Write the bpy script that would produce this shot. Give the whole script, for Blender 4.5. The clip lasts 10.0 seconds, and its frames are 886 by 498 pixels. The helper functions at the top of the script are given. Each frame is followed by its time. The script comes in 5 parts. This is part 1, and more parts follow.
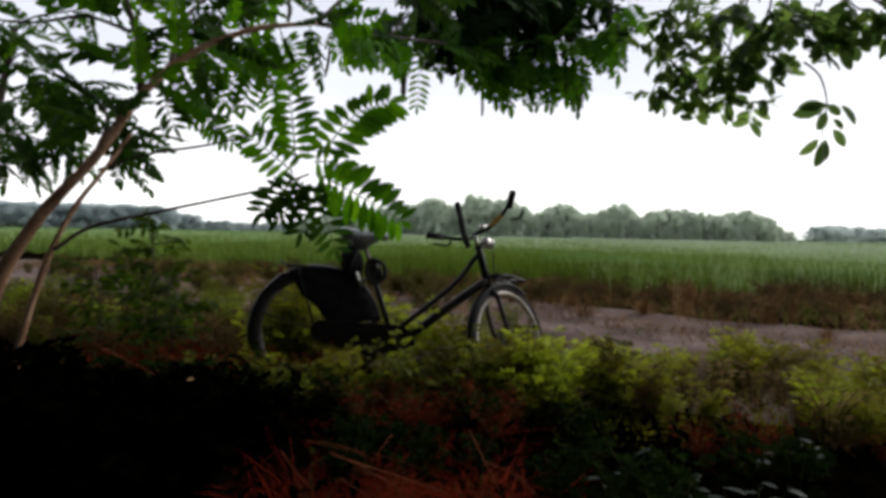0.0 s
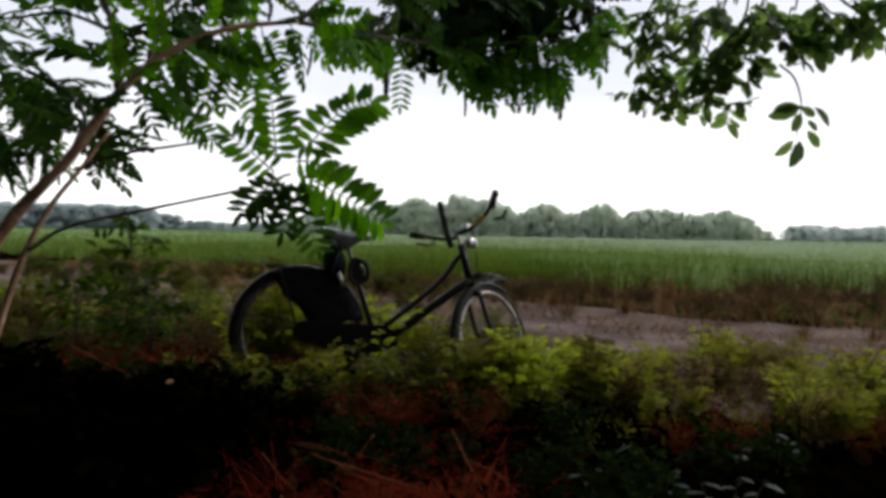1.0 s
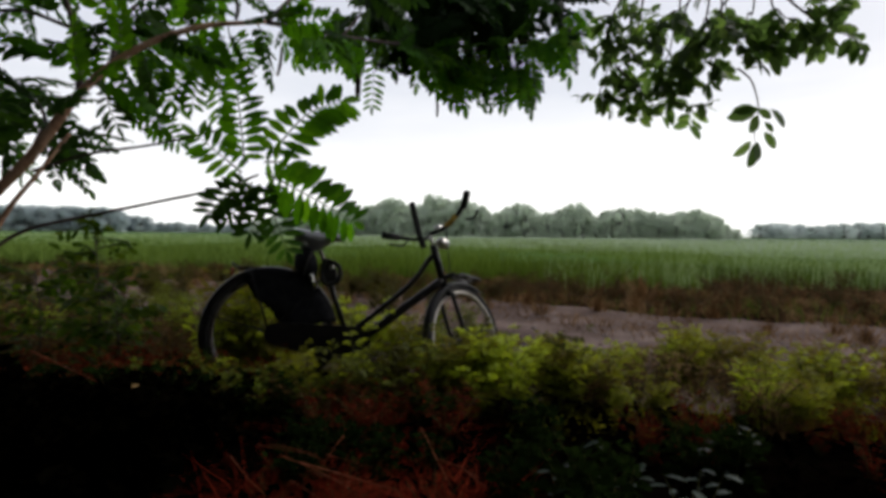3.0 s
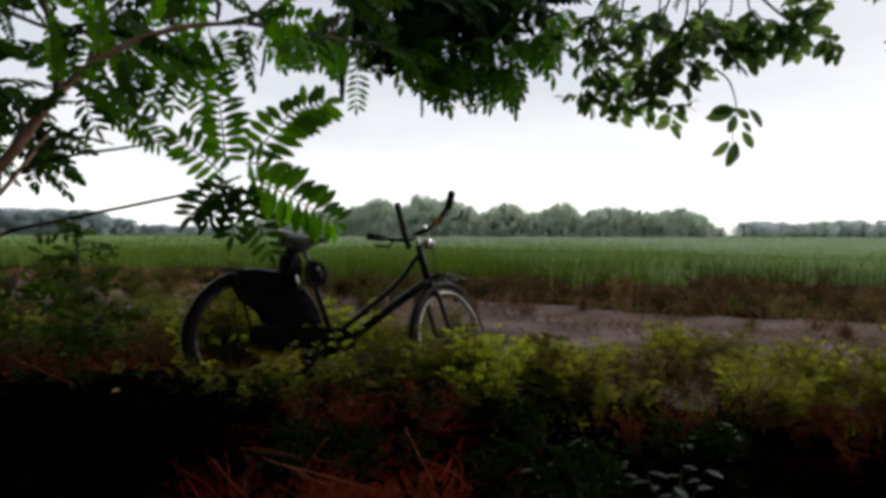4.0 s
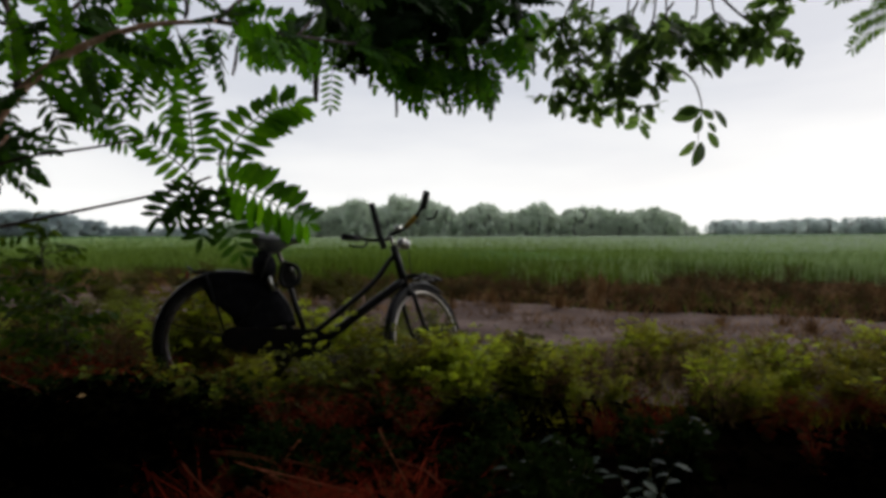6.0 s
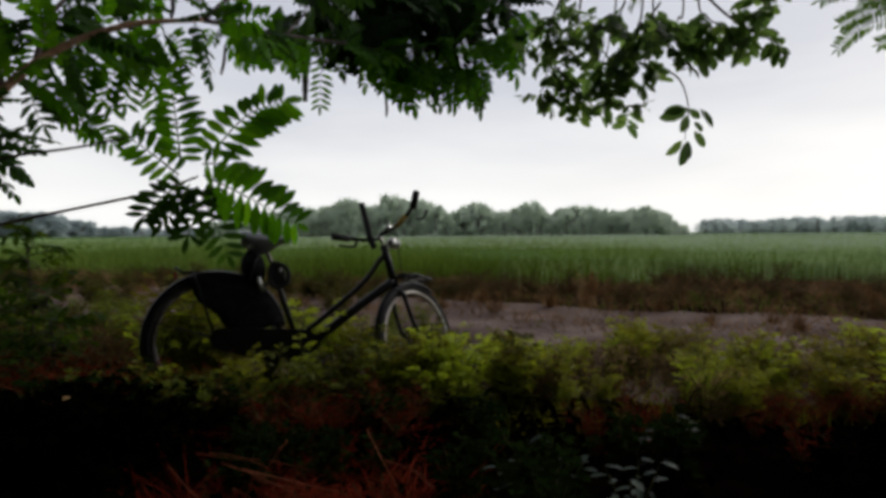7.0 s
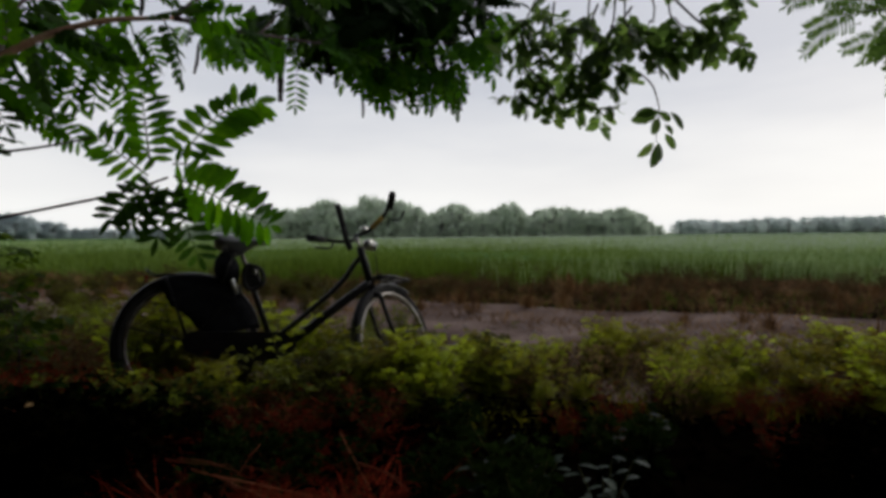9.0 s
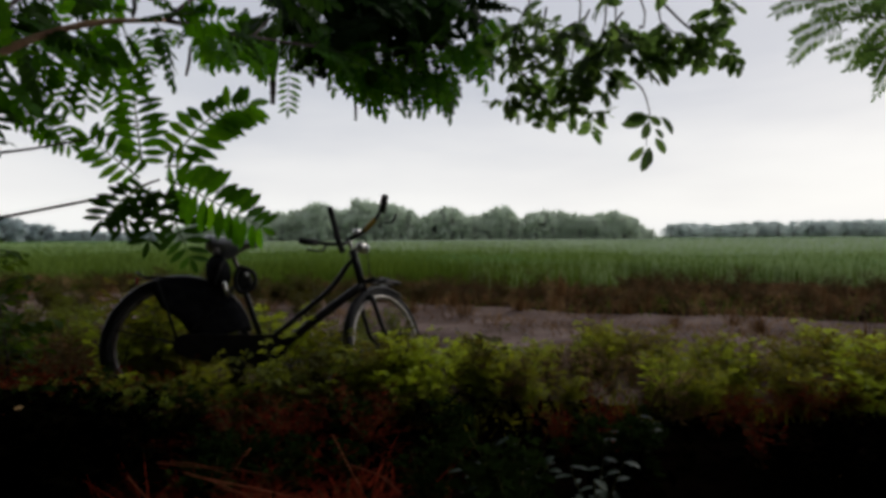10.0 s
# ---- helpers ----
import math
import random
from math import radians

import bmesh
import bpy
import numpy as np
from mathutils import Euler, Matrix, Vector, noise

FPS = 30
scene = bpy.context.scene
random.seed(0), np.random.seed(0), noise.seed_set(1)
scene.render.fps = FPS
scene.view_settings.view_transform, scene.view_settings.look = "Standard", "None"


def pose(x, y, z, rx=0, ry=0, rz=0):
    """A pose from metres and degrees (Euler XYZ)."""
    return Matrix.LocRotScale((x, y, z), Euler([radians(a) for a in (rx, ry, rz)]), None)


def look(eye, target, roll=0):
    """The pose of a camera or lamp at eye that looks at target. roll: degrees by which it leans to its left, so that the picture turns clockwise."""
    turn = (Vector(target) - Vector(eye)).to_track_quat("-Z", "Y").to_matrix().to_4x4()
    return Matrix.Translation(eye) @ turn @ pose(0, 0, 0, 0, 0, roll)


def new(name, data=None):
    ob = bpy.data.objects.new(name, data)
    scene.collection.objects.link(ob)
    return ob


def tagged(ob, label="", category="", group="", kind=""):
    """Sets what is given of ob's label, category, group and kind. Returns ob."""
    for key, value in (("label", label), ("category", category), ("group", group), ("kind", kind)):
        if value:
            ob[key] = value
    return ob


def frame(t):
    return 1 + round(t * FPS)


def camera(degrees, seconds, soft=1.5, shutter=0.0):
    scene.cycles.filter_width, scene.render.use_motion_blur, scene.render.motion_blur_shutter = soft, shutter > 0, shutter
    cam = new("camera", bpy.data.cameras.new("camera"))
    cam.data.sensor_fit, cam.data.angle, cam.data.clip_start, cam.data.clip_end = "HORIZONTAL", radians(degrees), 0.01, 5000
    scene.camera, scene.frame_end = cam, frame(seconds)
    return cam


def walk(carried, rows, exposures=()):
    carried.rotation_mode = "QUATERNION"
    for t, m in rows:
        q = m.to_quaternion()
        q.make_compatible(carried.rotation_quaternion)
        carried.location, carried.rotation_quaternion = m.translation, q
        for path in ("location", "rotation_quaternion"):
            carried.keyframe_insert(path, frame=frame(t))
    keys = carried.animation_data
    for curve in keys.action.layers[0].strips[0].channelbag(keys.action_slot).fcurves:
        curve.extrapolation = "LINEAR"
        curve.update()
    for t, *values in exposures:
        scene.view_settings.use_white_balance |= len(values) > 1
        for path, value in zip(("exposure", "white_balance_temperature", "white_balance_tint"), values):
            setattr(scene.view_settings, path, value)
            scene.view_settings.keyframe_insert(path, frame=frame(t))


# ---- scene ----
cam = camera(76.193, 10.0, soft=3.8)
# seconds, place, yaw, pitch, roll
ROWS = [
    (0.0, 0.0000, 0.0000, 0.9000, 0.000, -1.600, -1.000),
    (0.5, 0.0034, -0.0021, 0.8998, -0.808, -1.586, -1.031),
    (1.0, 0.0043, -0.0020, 0.9000, -1.650, -1.587, -0.936),
    (1.5, 0.0079, -0.0049, 0.9009, -2.217, -1.593, -0.849),
    (2.0, 0.0130, -0.0060, 0.9007, -2.856, -1.570, -0.790),
    (2.5, 0.0177, -0.0101, 0.8990, -3.478, -1.527, -0.716),
    (4.0, 0.0375, -0.0185, 0.9008, -5.380, -1.480, -0.134),
    (4.5, 0.0393, -0.0197, 0.9002, -6.021, -1.452, -0.014),
    (5.0, 0.0431, -0.0229, 0.9011, -6.671, -1.471, 0.095),
    (5.5, 0.0471, -0.0253, 0.9005, -7.186, -1.476, 0.154),
    (7.0, 0.0661, -0.0243, 0.9009, -8.435, -1.544, 0.399),
    (7.5, 0.0694, -0.0231, 0.9004, -8.830, -1.538, 0.420),
    (8.0, 0.0731, -0.0235, 0.9013, -9.386, -1.541, 0.440),
    (8.5, 0.0780, -0.0233, 0.9014, -9.983, -1.526, 0.484),
    (9.0, 0.0809, -0.0247, 0.9011, -10.550, -1.442, 0.509),
    (9.5, 0.0802, -0.0264, 0.8992, -10.967, -1.273, 0.470),
    (10.0, 0.0786, -0.0321, 0.9004, -11.345, -1.144, 0.405),
]
walk(cam, [(t, pose(x, y, z, 90 + pitch, roll, yaw)) for t, x, y, z, yaw, pitch, roll in ROWS],
     exposures=((0.0, 0.3), (2.5, 0.14), (5.0, -0.08), (10.0, -0.33)))


# ---------------------------------------------------------------- light
world = bpy.data.worlds.new("overcast_sky")
scene.world = world
world.use_nodes = True
wn, wl = world.node_tree.nodes, world.node_tree.links
wn.clear()
w_out = wn.new("ShaderNodeOutputWorld")
w_bg = wn.new("ShaderNodeBackground")
w_sky = wn.new("ShaderNodeTexSky")
w_sky.sky_type, w_sky.sun_disc = "NISHITA", False
w_sky.sun_elevation, w_sky.sun_rotation = radians(38), radians(59)
w_sky.dust_density = 4.0
w_co = wn.new("ShaderNodeTexCoord")
w_sep = wn.new("ShaderNodeSeparateXYZ")
w_ramp = wn.new("ShaderNodeValToRGB")
w_noise = wn.new("ShaderNodeTexNoise")
w_map = wn.new("ShaderNodeMapping")
w_add = wn.new("ShaderNodeMath")
w_mul = wn.new("ShaderNodeMath")
w_mix = wn.new("ShaderNodeMixRGB")
w_scale = wn.new("ShaderNodeVectorMath")
w_map.inputs["Scale"].default_value = (1.2, 1.2, 5.0)
w_noise.inputs["Scale"].default_value = 1.6
w_noise.inputs["Detail"].default_value = 5.0
w_mul.operation, w_mul.inputs[1].default_value = "MULTIPLY_ADD", 0.24
w_add.operation = "ADD"
w_ramp.color_ramp.elements[0].position = 0.155
w_ramp.color_ramp.elements[0].color = (1.0, 1.0, 0.985, 1)
w_ramp.color_ramp.elements[1].position = 0.75
w_ramp.color_ramp.elements[1].color = (0.46, 0.48, 0.56, 1)
e = w_ramp.color_ramp.elements.new(0.235)
e.color = (0.89, 0.89, 0.895, 1)
e = w_ramp.color_ramp.elements.new(0.37)
e.color = (0.62, 0.64, 0.70, 1)
w_mix.inputs[0].default_value = 0.93
w_scale.operation, w_scale.inputs["Scale"].default_value = "SCALE", 0.1
w_bg.inputs["Strength"].default_value = 1.24
wl.new(w_co.outputs["Generated"], w_sep.inputs[0])
wl.new(w_co.outputs["Generated"], w_map.inputs["Vector"])
wl.new(w_map.outputs[0], w_noise.inputs["Vector"])
wl.new(w_noise.outputs["Fac"], w_mul.inputs[0])
wl.new(w_sep.outputs["Z"], w_mul.inputs[2])
wl.new(w_mul.outputs[0], w_ramp.inputs[0])
wl.new(w_sky.outputs[0], w_scale.inputs[0])
wl.new(w_scale.outputs[0], w_mix.inputs[1])
wl.new(w_ramp.outputs[0], w_mix.inputs[2])
wl.new(w_mix.outputs[0], w_bg.inputs["Color"])
wl.new(w_bg.outputs[0], w_out.inputs[0])

sun = new("sun", bpy.data.lights.new("sun", "SUN"))
sun.data.energy, sun.data.angle, sun.data.color = 1.45, radians(30), (1.0, 0.97, 0.92)
sun.matrix_world = look((40, 24, 36), (0, 0, 0))


# ---------------------------------------------------------------- materials
def material(name, colors, rough=0.6, scale=8.0, bump=0.0, metal=0.0, translucent=0.0, spec=0.3, by_object=0.0,
             fine=None, coat=0.0, island=False, through_tint=(1.0, 1.0, 1.0)):
    """Principled material whose colour runs through colors by noise at two scales, and by piece if wished."""
    m = bpy.data.materials.new(name)
    m.use_nodes = True
    n, l = m.node_tree.nodes, m.node_tree.links
    b = n["Principled BSDF"]
    b.inputs["Roughness"].default_value = rough
    b.inputs["Metallic"].default_value = metal
    b.inputs["Specular IOR Level"].default_value = spec
    b.inputs["Coat Weight"].default_value = coat
    co = n.new("ShaderNodeTexCoord")
    big = n.new("ShaderNodeTexNoise")
    big.inputs["Scale"].default_value, big.inputs["Detail"].default_value = scale, 4.0
    small = n.new("ShaderNodeTexNoise")
    small.inputs["Scale"].default_value = fine or scale * 9
    small.inputs["Detail"].default_value = 3.0
    l.new(co.outputs["Object"], big.inputs["Vector"])
    l.new(co.outputs["Object"], small.inputs["Vector"])
    add = n.new("ShaderNodeMath")
    add.operation, add.inputs[1].default_value = "MULTIPLY_ADD", 0.45
    l.new(small.outputs["Fac"], add.inputs[0])
    l.new(big.outputs["Fac"], add.inputs[2])
    last = add
    if by_object:
        info = n.new("ShaderNodeNewGeometry" if island else "ShaderNodeObjectInfo")
        more = n.new("ShaderNodeMath")
        more.operation, more.inputs[1].default_value = "MULTIPLY_ADD", by_object
        l.new(info.outputs["Random Per Island" if island else "Random"], more.inputs[0])
        l.new(add.outputs[0], more.inputs[2])
        last = more
    ramp = n.new("ShaderNodeValToRGB")
    lo, hi = 0.48, 0.98 + by_object
    while len(ramp.color_ramp.elements) < len(colors):
        ramp.color_ramp.elements.new(0.5)
    for i, c in enumerate(colors):
        el = ramp.color_ramp.elements[i]
        el.position = min(1.0, (lo + (hi - lo) * i / max(1, len(colors) - 1)) / (1.45 + by_object) * 1.0)
        el.color = (*c, 1)
    norm = n.new("ShaderNodeMath")
    norm.operation, norm.inputs[1].default_value = "DIVIDE", 1.45 + by_object
    l.new(last.outputs[0], norm.inputs[0])
    l.new(norm.outputs[0], ramp.inputs[0])
    l.new(ramp.outputs[0], b.inputs["Base Color"])
    if bump:
        bp = n.new("ShaderNodeBump")
        bp.inputs["Strength"].default_value, bp.inputs["Distance"].default_value = bump, 0.01
        l.new(last.outputs[0], bp.inputs["Height"])
        l.new(bp.outputs[0], b.inputs["Normal"])
    if translucent:
        tr = n.new("ShaderNodeBsdfTranslucent")
        mx = n.new("ShaderNodeMixShader")
        mx.inputs[0].default_value = translucent
        tint = n.new("ShaderNodeVectorMath")
        tint.operation, tint.inputs[1].default_value = "MULTIPLY", through_tint
        l.new(ramp.outputs[0], tint.inputs[0])
        l.new(tint.outputs[0], tr.inputs["Color"])
        l.new(b.outputs[0], mx.inputs[1])
        l.new(tr.outputs[0], mx.inputs[2])
        l.new(mx.outputs[0], n["Material Output"].inputs[0])
    return m


# near-black leaf colour: the foreground's deep shade is put into it
LITTER = material("shade_black_litter", [(0.0006, 0.0005, 0.0003), (0.0013, 0.0011, 0.0006), (0.0035, 0.003, 0.0015)], 0.9, 3, 0.2, by_object=0.4, island=True, spec=0.0)
# soil far darker than bare earth: foreground shade put into the colour
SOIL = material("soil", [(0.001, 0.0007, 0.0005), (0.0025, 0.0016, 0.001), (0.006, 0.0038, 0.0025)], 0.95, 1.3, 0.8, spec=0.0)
GRAVEL = material("road_gravel", [(0.045, 0.03, 0.025), (0.118, 0.083, 0.07), (0.24, 0.177, 0.15)], 0.95, 1.6, 0.9, spec=0.02, fine=45)
STONE = material("pebble", [(0.1, 0.085, 0.08), (0.2, 0.17, 0.155), (0.3, 0.27, 0.25)], 0.9, 9, 0.3, by_object=0.6, island=True)
# lit, shaded and darkest copies of one leaf: canopy light put into colour
LEAF = material("lit_tree_leaf", [(0.012, 0.042, 0.002), (0.035, 0.12, 0.004), (0.10, 0.24, 0.008)], 0.55, 6, 0.1, translucent=0.55, by_object=0.5, spec=0.12, through_tint=(3.1, 2.6, 1.5))
LEAF_SHADED = material("shaded_tree_leaf", [(0.008, 0.022, 0.003), (0.02, 0.055, 0.006), (0.055, 0.12, 0.012)], 0.55, 6, 0.1, translucent=0.45, by_object=0.5, spec=0.08, through_tint=(2.0, 1.9, 1.5))
LEAF_CORE = material("shaded_core_leaf", [(0.004, 0.011, 0.002), (0.008, 0.021, 0.003), (0.018, 0.042, 0.006)], 0.6, 6, 0.1, translucent=0.2, by_object=0.5, spec=0.03)
# distance haze put into the far trunks' pale bark colour
BARK_FAR = material("hazed_bark", [(0.16, 0.17, 0.15), (0.22, 0.23, 0.2), (0.28, 0.29, 0.26)], 0.9, 0.5, 0.0, spec=0.05)
LEAF_BROAD = material("broad_leaf", [(0.02, 0.042, 0.014), (0.055, 0.10, 0.03), (0.125, 0.205, 0.05)], 0.5, 6, 0.1, translucent=0.5, by_object=0.8, spec=0.2, through_tint=(3.6, 3.3, 2.2))
LEAF_PALE = material("feathery_leaf", [(0.028, 0.06, 0.012), (0.06, 0.115, 0.024), (0.11, 0.18, 0.04)], 0.6, 6, 0.1, translucent=0.55, by_object=0.5, spec=0.08, through_tint=(2.6, 2.4, 2.0))
BARK = material("smooth_bark", [(0.16, 0.085, 0.05), (0.36, 0.2, 0.115), (0.56, 0.36, 0.23)], 0.7, 9, 0.6, spec=0.3)
BARK_DARK = material("dark_bark", [(0.018, 0.012, 0.01), (0.05, 0.033, 0.026), (0.09, 0.06, 0.045)], 0.85, 12, 0.5, spec=0.3)
WEED = material("weed_leaf", [(0.10, 0.062, 0.015), (0.15, 0.145, 0.015), (0.28, 0.33, 0.026), (0.42, 0.52, 0.042)], 0.55, 4, 0.1, translucent=0.45, by_object=0.9, spec=0.15, through_tint=(1.8, 1.78, 1.0))
# greener weed, also darker than WEED: light tree shade put into colour
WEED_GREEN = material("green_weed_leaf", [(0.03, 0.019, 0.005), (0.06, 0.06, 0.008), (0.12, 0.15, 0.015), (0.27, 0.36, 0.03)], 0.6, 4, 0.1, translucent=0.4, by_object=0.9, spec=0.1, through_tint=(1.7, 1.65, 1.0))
GRASS = material("edge_grass", [(0.05, 0.05, 0.006), (0.15, 0.15, 0.012), (0.27, 0.25, 0.03)], 0.7, 1.5, 0.1, translucent=0.4, by_object=0.5, island=True, spec=0.05, through_tint=(1.6, 1.6, 1.0))
# shaded copy of the weed leaf: deep shade is put into the colour
WEED_SHADED = material("shaded_weed_leaf", [(0.004, 0.009, 0.002), (0.011, 0.021, 0.004), (0.026, 0.042, 0.008)], 0.7, 4, 0.1, translucent=0.3, by_object=0.6, spec=0.0)
LEAF_SAP = material("sapling_leaf", [(0.01, 0.024, 0.002), (0.035, 0.068, 0.005), (0.11, 0.15, 0.012)], 0.6, 4, 0.1, translucent=0.4, by_object=0.8, spec=0.05, through_tint=(1.7, 1.7, 1.0))
GLOSSY = material("glossy_leaf", [(0.006, 0.016, 0.007), (0.014, 0.028, 0.014), (0.034, 0.054, 0.032)], 0.5, 4, 0.1, translucent=0.1, by_object=0.9, spec=0.1, island=True)
DEAD = material("dead_weed", [(0.022, 0.004, 0.0015), (0.09, 0.013, 0.005), (0.3, 0.058, 0.022)], 0.8, 5, 0.1, translucent=0.35, by_object=0.8, spec=0.02, through_tint=(1.4, 1.1, 1.0), island=True)
DEAD_GRASS = material("red_straw", [(0.03, 0.005, 0.002), (0.17, 0.016, 0.007), (0.5, 0.072, 0.032)], 0.8, 3, 0.1, translucent=0.3, by_object=0.7, spec=0.02, island=True)
STRAW = material("dry_straw", [(0.042, 0.023, 0.01), (0.145, 0.078, 0.03), (0.36, 0.21, 0.09)], 0.8, 1.2, 0.1, translucent=0.2, by_object=0.6, island=True, spec=0.05)
CROP = material("crop_blade", [(0.042, 0.068, 0.006), (0.09, 0.142, 0.013), (0.16, 0.236, 0.026)], 0.7, 0.25, 0.0, translucent=0.25, by_object=0.55, island=True, fine=2.0, spec=0.04)
CROP_FLOOR = material("crop_floor", [(0.025, 0.06, 0.01), (0.05, 0.11, 0.018), (0.085, 0.16, 0.03)], 0.95, 0.12, 0.5, spec=0.05, fine=1.5)
# distance haze is painted: these crop colours grow paler from mid to far
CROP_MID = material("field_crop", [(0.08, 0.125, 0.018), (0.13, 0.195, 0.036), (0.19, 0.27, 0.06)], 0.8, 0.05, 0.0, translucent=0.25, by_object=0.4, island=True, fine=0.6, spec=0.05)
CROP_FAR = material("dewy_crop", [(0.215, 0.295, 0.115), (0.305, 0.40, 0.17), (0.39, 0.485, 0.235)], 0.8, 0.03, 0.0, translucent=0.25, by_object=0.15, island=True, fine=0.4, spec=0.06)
CROP_PALE = material("haze_paled_crop", [(0.33, 0.395, 0.265), (0.40, 0.465, 0.325), (0.46, 0.52, 0.385)], 0.8, 0.02, 0.0, translucent=0.25, by_object=0.25, island=True, fine=0.2, spec=0.05)
# distance haze painted into these pale and bluish foliage colours
WOODS = material("hazed_foliage", [(0.625, 0.69, 0.575), (0.665, 0.73, 0.61), (0.70, 0.76, 0.645)], 0.9, 0.2, 0.0, translucent=0.72, spec=0.0, by_object=0.2, fine=1.5)
WOODS_BLUE = material("hazed_woods_foliage", [(0.71, 0.765, 0.735), (0.74, 0.79, 0.76), (0.77, 0.81, 0.785)], 0.9, 0.05, 0.0, translucent=0.72, spec=0.0, fine=0.4)
HILLS = material("hazed_rise_foliage", [(0.52, 0.585, 0.58), (0.55, 0.615, 0.61), (0.58, 0.64, 0.635)], 0.9, 0.05, 0.0, translucent=0.72, spec=0.0, fine=0.4)
PAINT = material("black_enamel", [(0.004, 0.004, 0.005), (0.007, 0.006, 0.006), (0.016, 0.013, 0.011)], 0.3, 14, 0.05, spec=0.12)
RUBBER = material("tyre_rubber", [(0.008, 0.008, 0.008), (0.016, 0.015, 0.014), (0.035, 0.03, 0.026)], 0.85, 12, 0.2, spec=0.3)
STEEL = material("dull_chrome", [(0.35, 0.33, 0.3), (0.55, 0.53, 0.5), (0.68, 0.67, 0.64)], 0.32, 16, 0.05, metal=1.0)
# lit and shaded copies of rim steel; the darker also serves tarnished parts
RUST_LIT = material("worn_lit_rim", [(0.3, 0.25, 0.2), (0.52, 0.47, 0.42), (0.68, 0.64, 0.6)], 0.4, 14, 0.1, metal=0.25)
RUST_SHADED = material("tarnished_shaded_steel", [(0.06, 0.045, 0.035), (0.13, 0.11, 0.1), (0.24, 0.22, 0.2)], 0.45, 16, 0.1, metal=0.6)
VINYL = material("saddle_vinyl", [(0.035, 0.035, 0.038), (0.06, 0.06, 0.065), (0.1, 0.1, 0.105)], 0.4, 12, 0.15, spec=0.9, coat=0.7)
CANVAS = material("black_canvas", [(0.004, 0.004, 0.005), (0.008, 0.008, 0.009), (0.014, 0.014, 0.015)], 0.85, 30, 0.3, spec=0.04)
BRASS = material("yellow_plastic", [(0.3, 0.19, 0.03), (0.45, 0.28, 0.04), (0.55, 0.36, 0.06)], 0.45, 20, 0.05)
GLASS_LAMP = material("lamp_glass", [(0.6, 0.6, 0.6), (0.75, 0.75, 0.75), (0.85, 0.85, 0.85)], 0.12, 20, 0.0, coat=0.5)
REFLECT = material("red_reflector", [(0.12, 0.01, 0.008), (0.2, 0.015, 0.01), (0.25, 0.02, 0.015)], 0.25, 20)


# ---------------------------------------------------------------- mesh tools
class Geo:
    """Collects vertices and faces of one mesh."""

    def __init__(self):
        self.v, self.f = [], []

    def add(self, verts, faces, m=None):
        o = len(self.v)
        self.v += [tuple(m @ Vector(p)) if m else tuple(p) for p in verts]
        self.f += [tuple(i + o for i in f) for f in faces]
        return self

    def mesh(self, name, mat, smooth=True):
        me = bpy.data.meshes.new(name)
        me.from_pydata(self.v, [], self.f)
        me.materials.append(mat)
        if smooth:
            me.polygons.foreach_set("use_smooth", [True] * len(me.polygons))
        me.update()
        return me


def part(name, geo, mat, parent=None, label="", smooth=True):
    ob = new(name, geo if isinstance(geo, bpy.types.Mesh) else geo.mesh(name, mat, smooth))
    if parent is not None:
        ob.parent = parent
    if label:
        tagged(ob, label)
    return ob


def thing(name, m, label, category, group="", kind=""):
    ob = new(name)
    ob.empty_display_size = 0.1
    ob.matrix_basis = m
    return tagged(ob, label, category, group, kind)


def smooth_line(pts, n=6):
    """Catmull-Rom line through the points."""
    p = [Vector(q) for q in pts]
    p = [2 * p[0] - p[1]] + p + [2 * p[-1] - p[-2]]
    out = []
    for i in range(1, len(p) - 2):
        for k in range(n):
            t = k / n
            a, b, c, d = p[i - 1], p[i], p[i + 1], p[i + 2]
            out.append(0.5 * (2 * b + (c - a) * t + (2 * a - 5 * b + 4 * c - d) * t * t + (3 * b - a - 3 * c + d) * t ** 3))
    out.append(p[-2])
    return out


def tube(geo, pts, r0, r1=None, seg=8, knots=0.0, cap=True):
    """Sweeps a round section along the points, from radius r0 to r1."""
    r1 = r0 if r1 is None else r1
    pts = [Vector(p) for p in pts]
    n = len(pts)
    side = None
    verts, faces = [], []
    for i, p in enumerate(pts):
        d = (pts[min(i + 1, n - 1)] - pts[max(i - 1, 0)]).normalized()
        if side is None:
            side = d.orthogonal().normalized()
        side = (side - d * side.dot(d)).normalized()
        up = d.cross(side)
        r = r0 + (r1 - r0) * i / max(1, n - 1)
        if knots:
            r *= 1 + knots * noise.noise(p * 9)
        for k in range(seg):
            a = 2 * math.pi * k / seg
            verts.append(p + side * (r * math.cos(a)) + up * (r * math.sin(a)))
    for i in range(n - 1):
        for k in range(seg):
            a, b = i * seg + k, i * seg + (k + 1) % seg
            faces.append((a, b, b + seg, a + seg))
    if cap:
        faces.append(tuple(range(seg))[::-1])
        faces.append(tuple((n - 1) * seg + k for k in range(seg)))
    return geo.add(verts, faces)


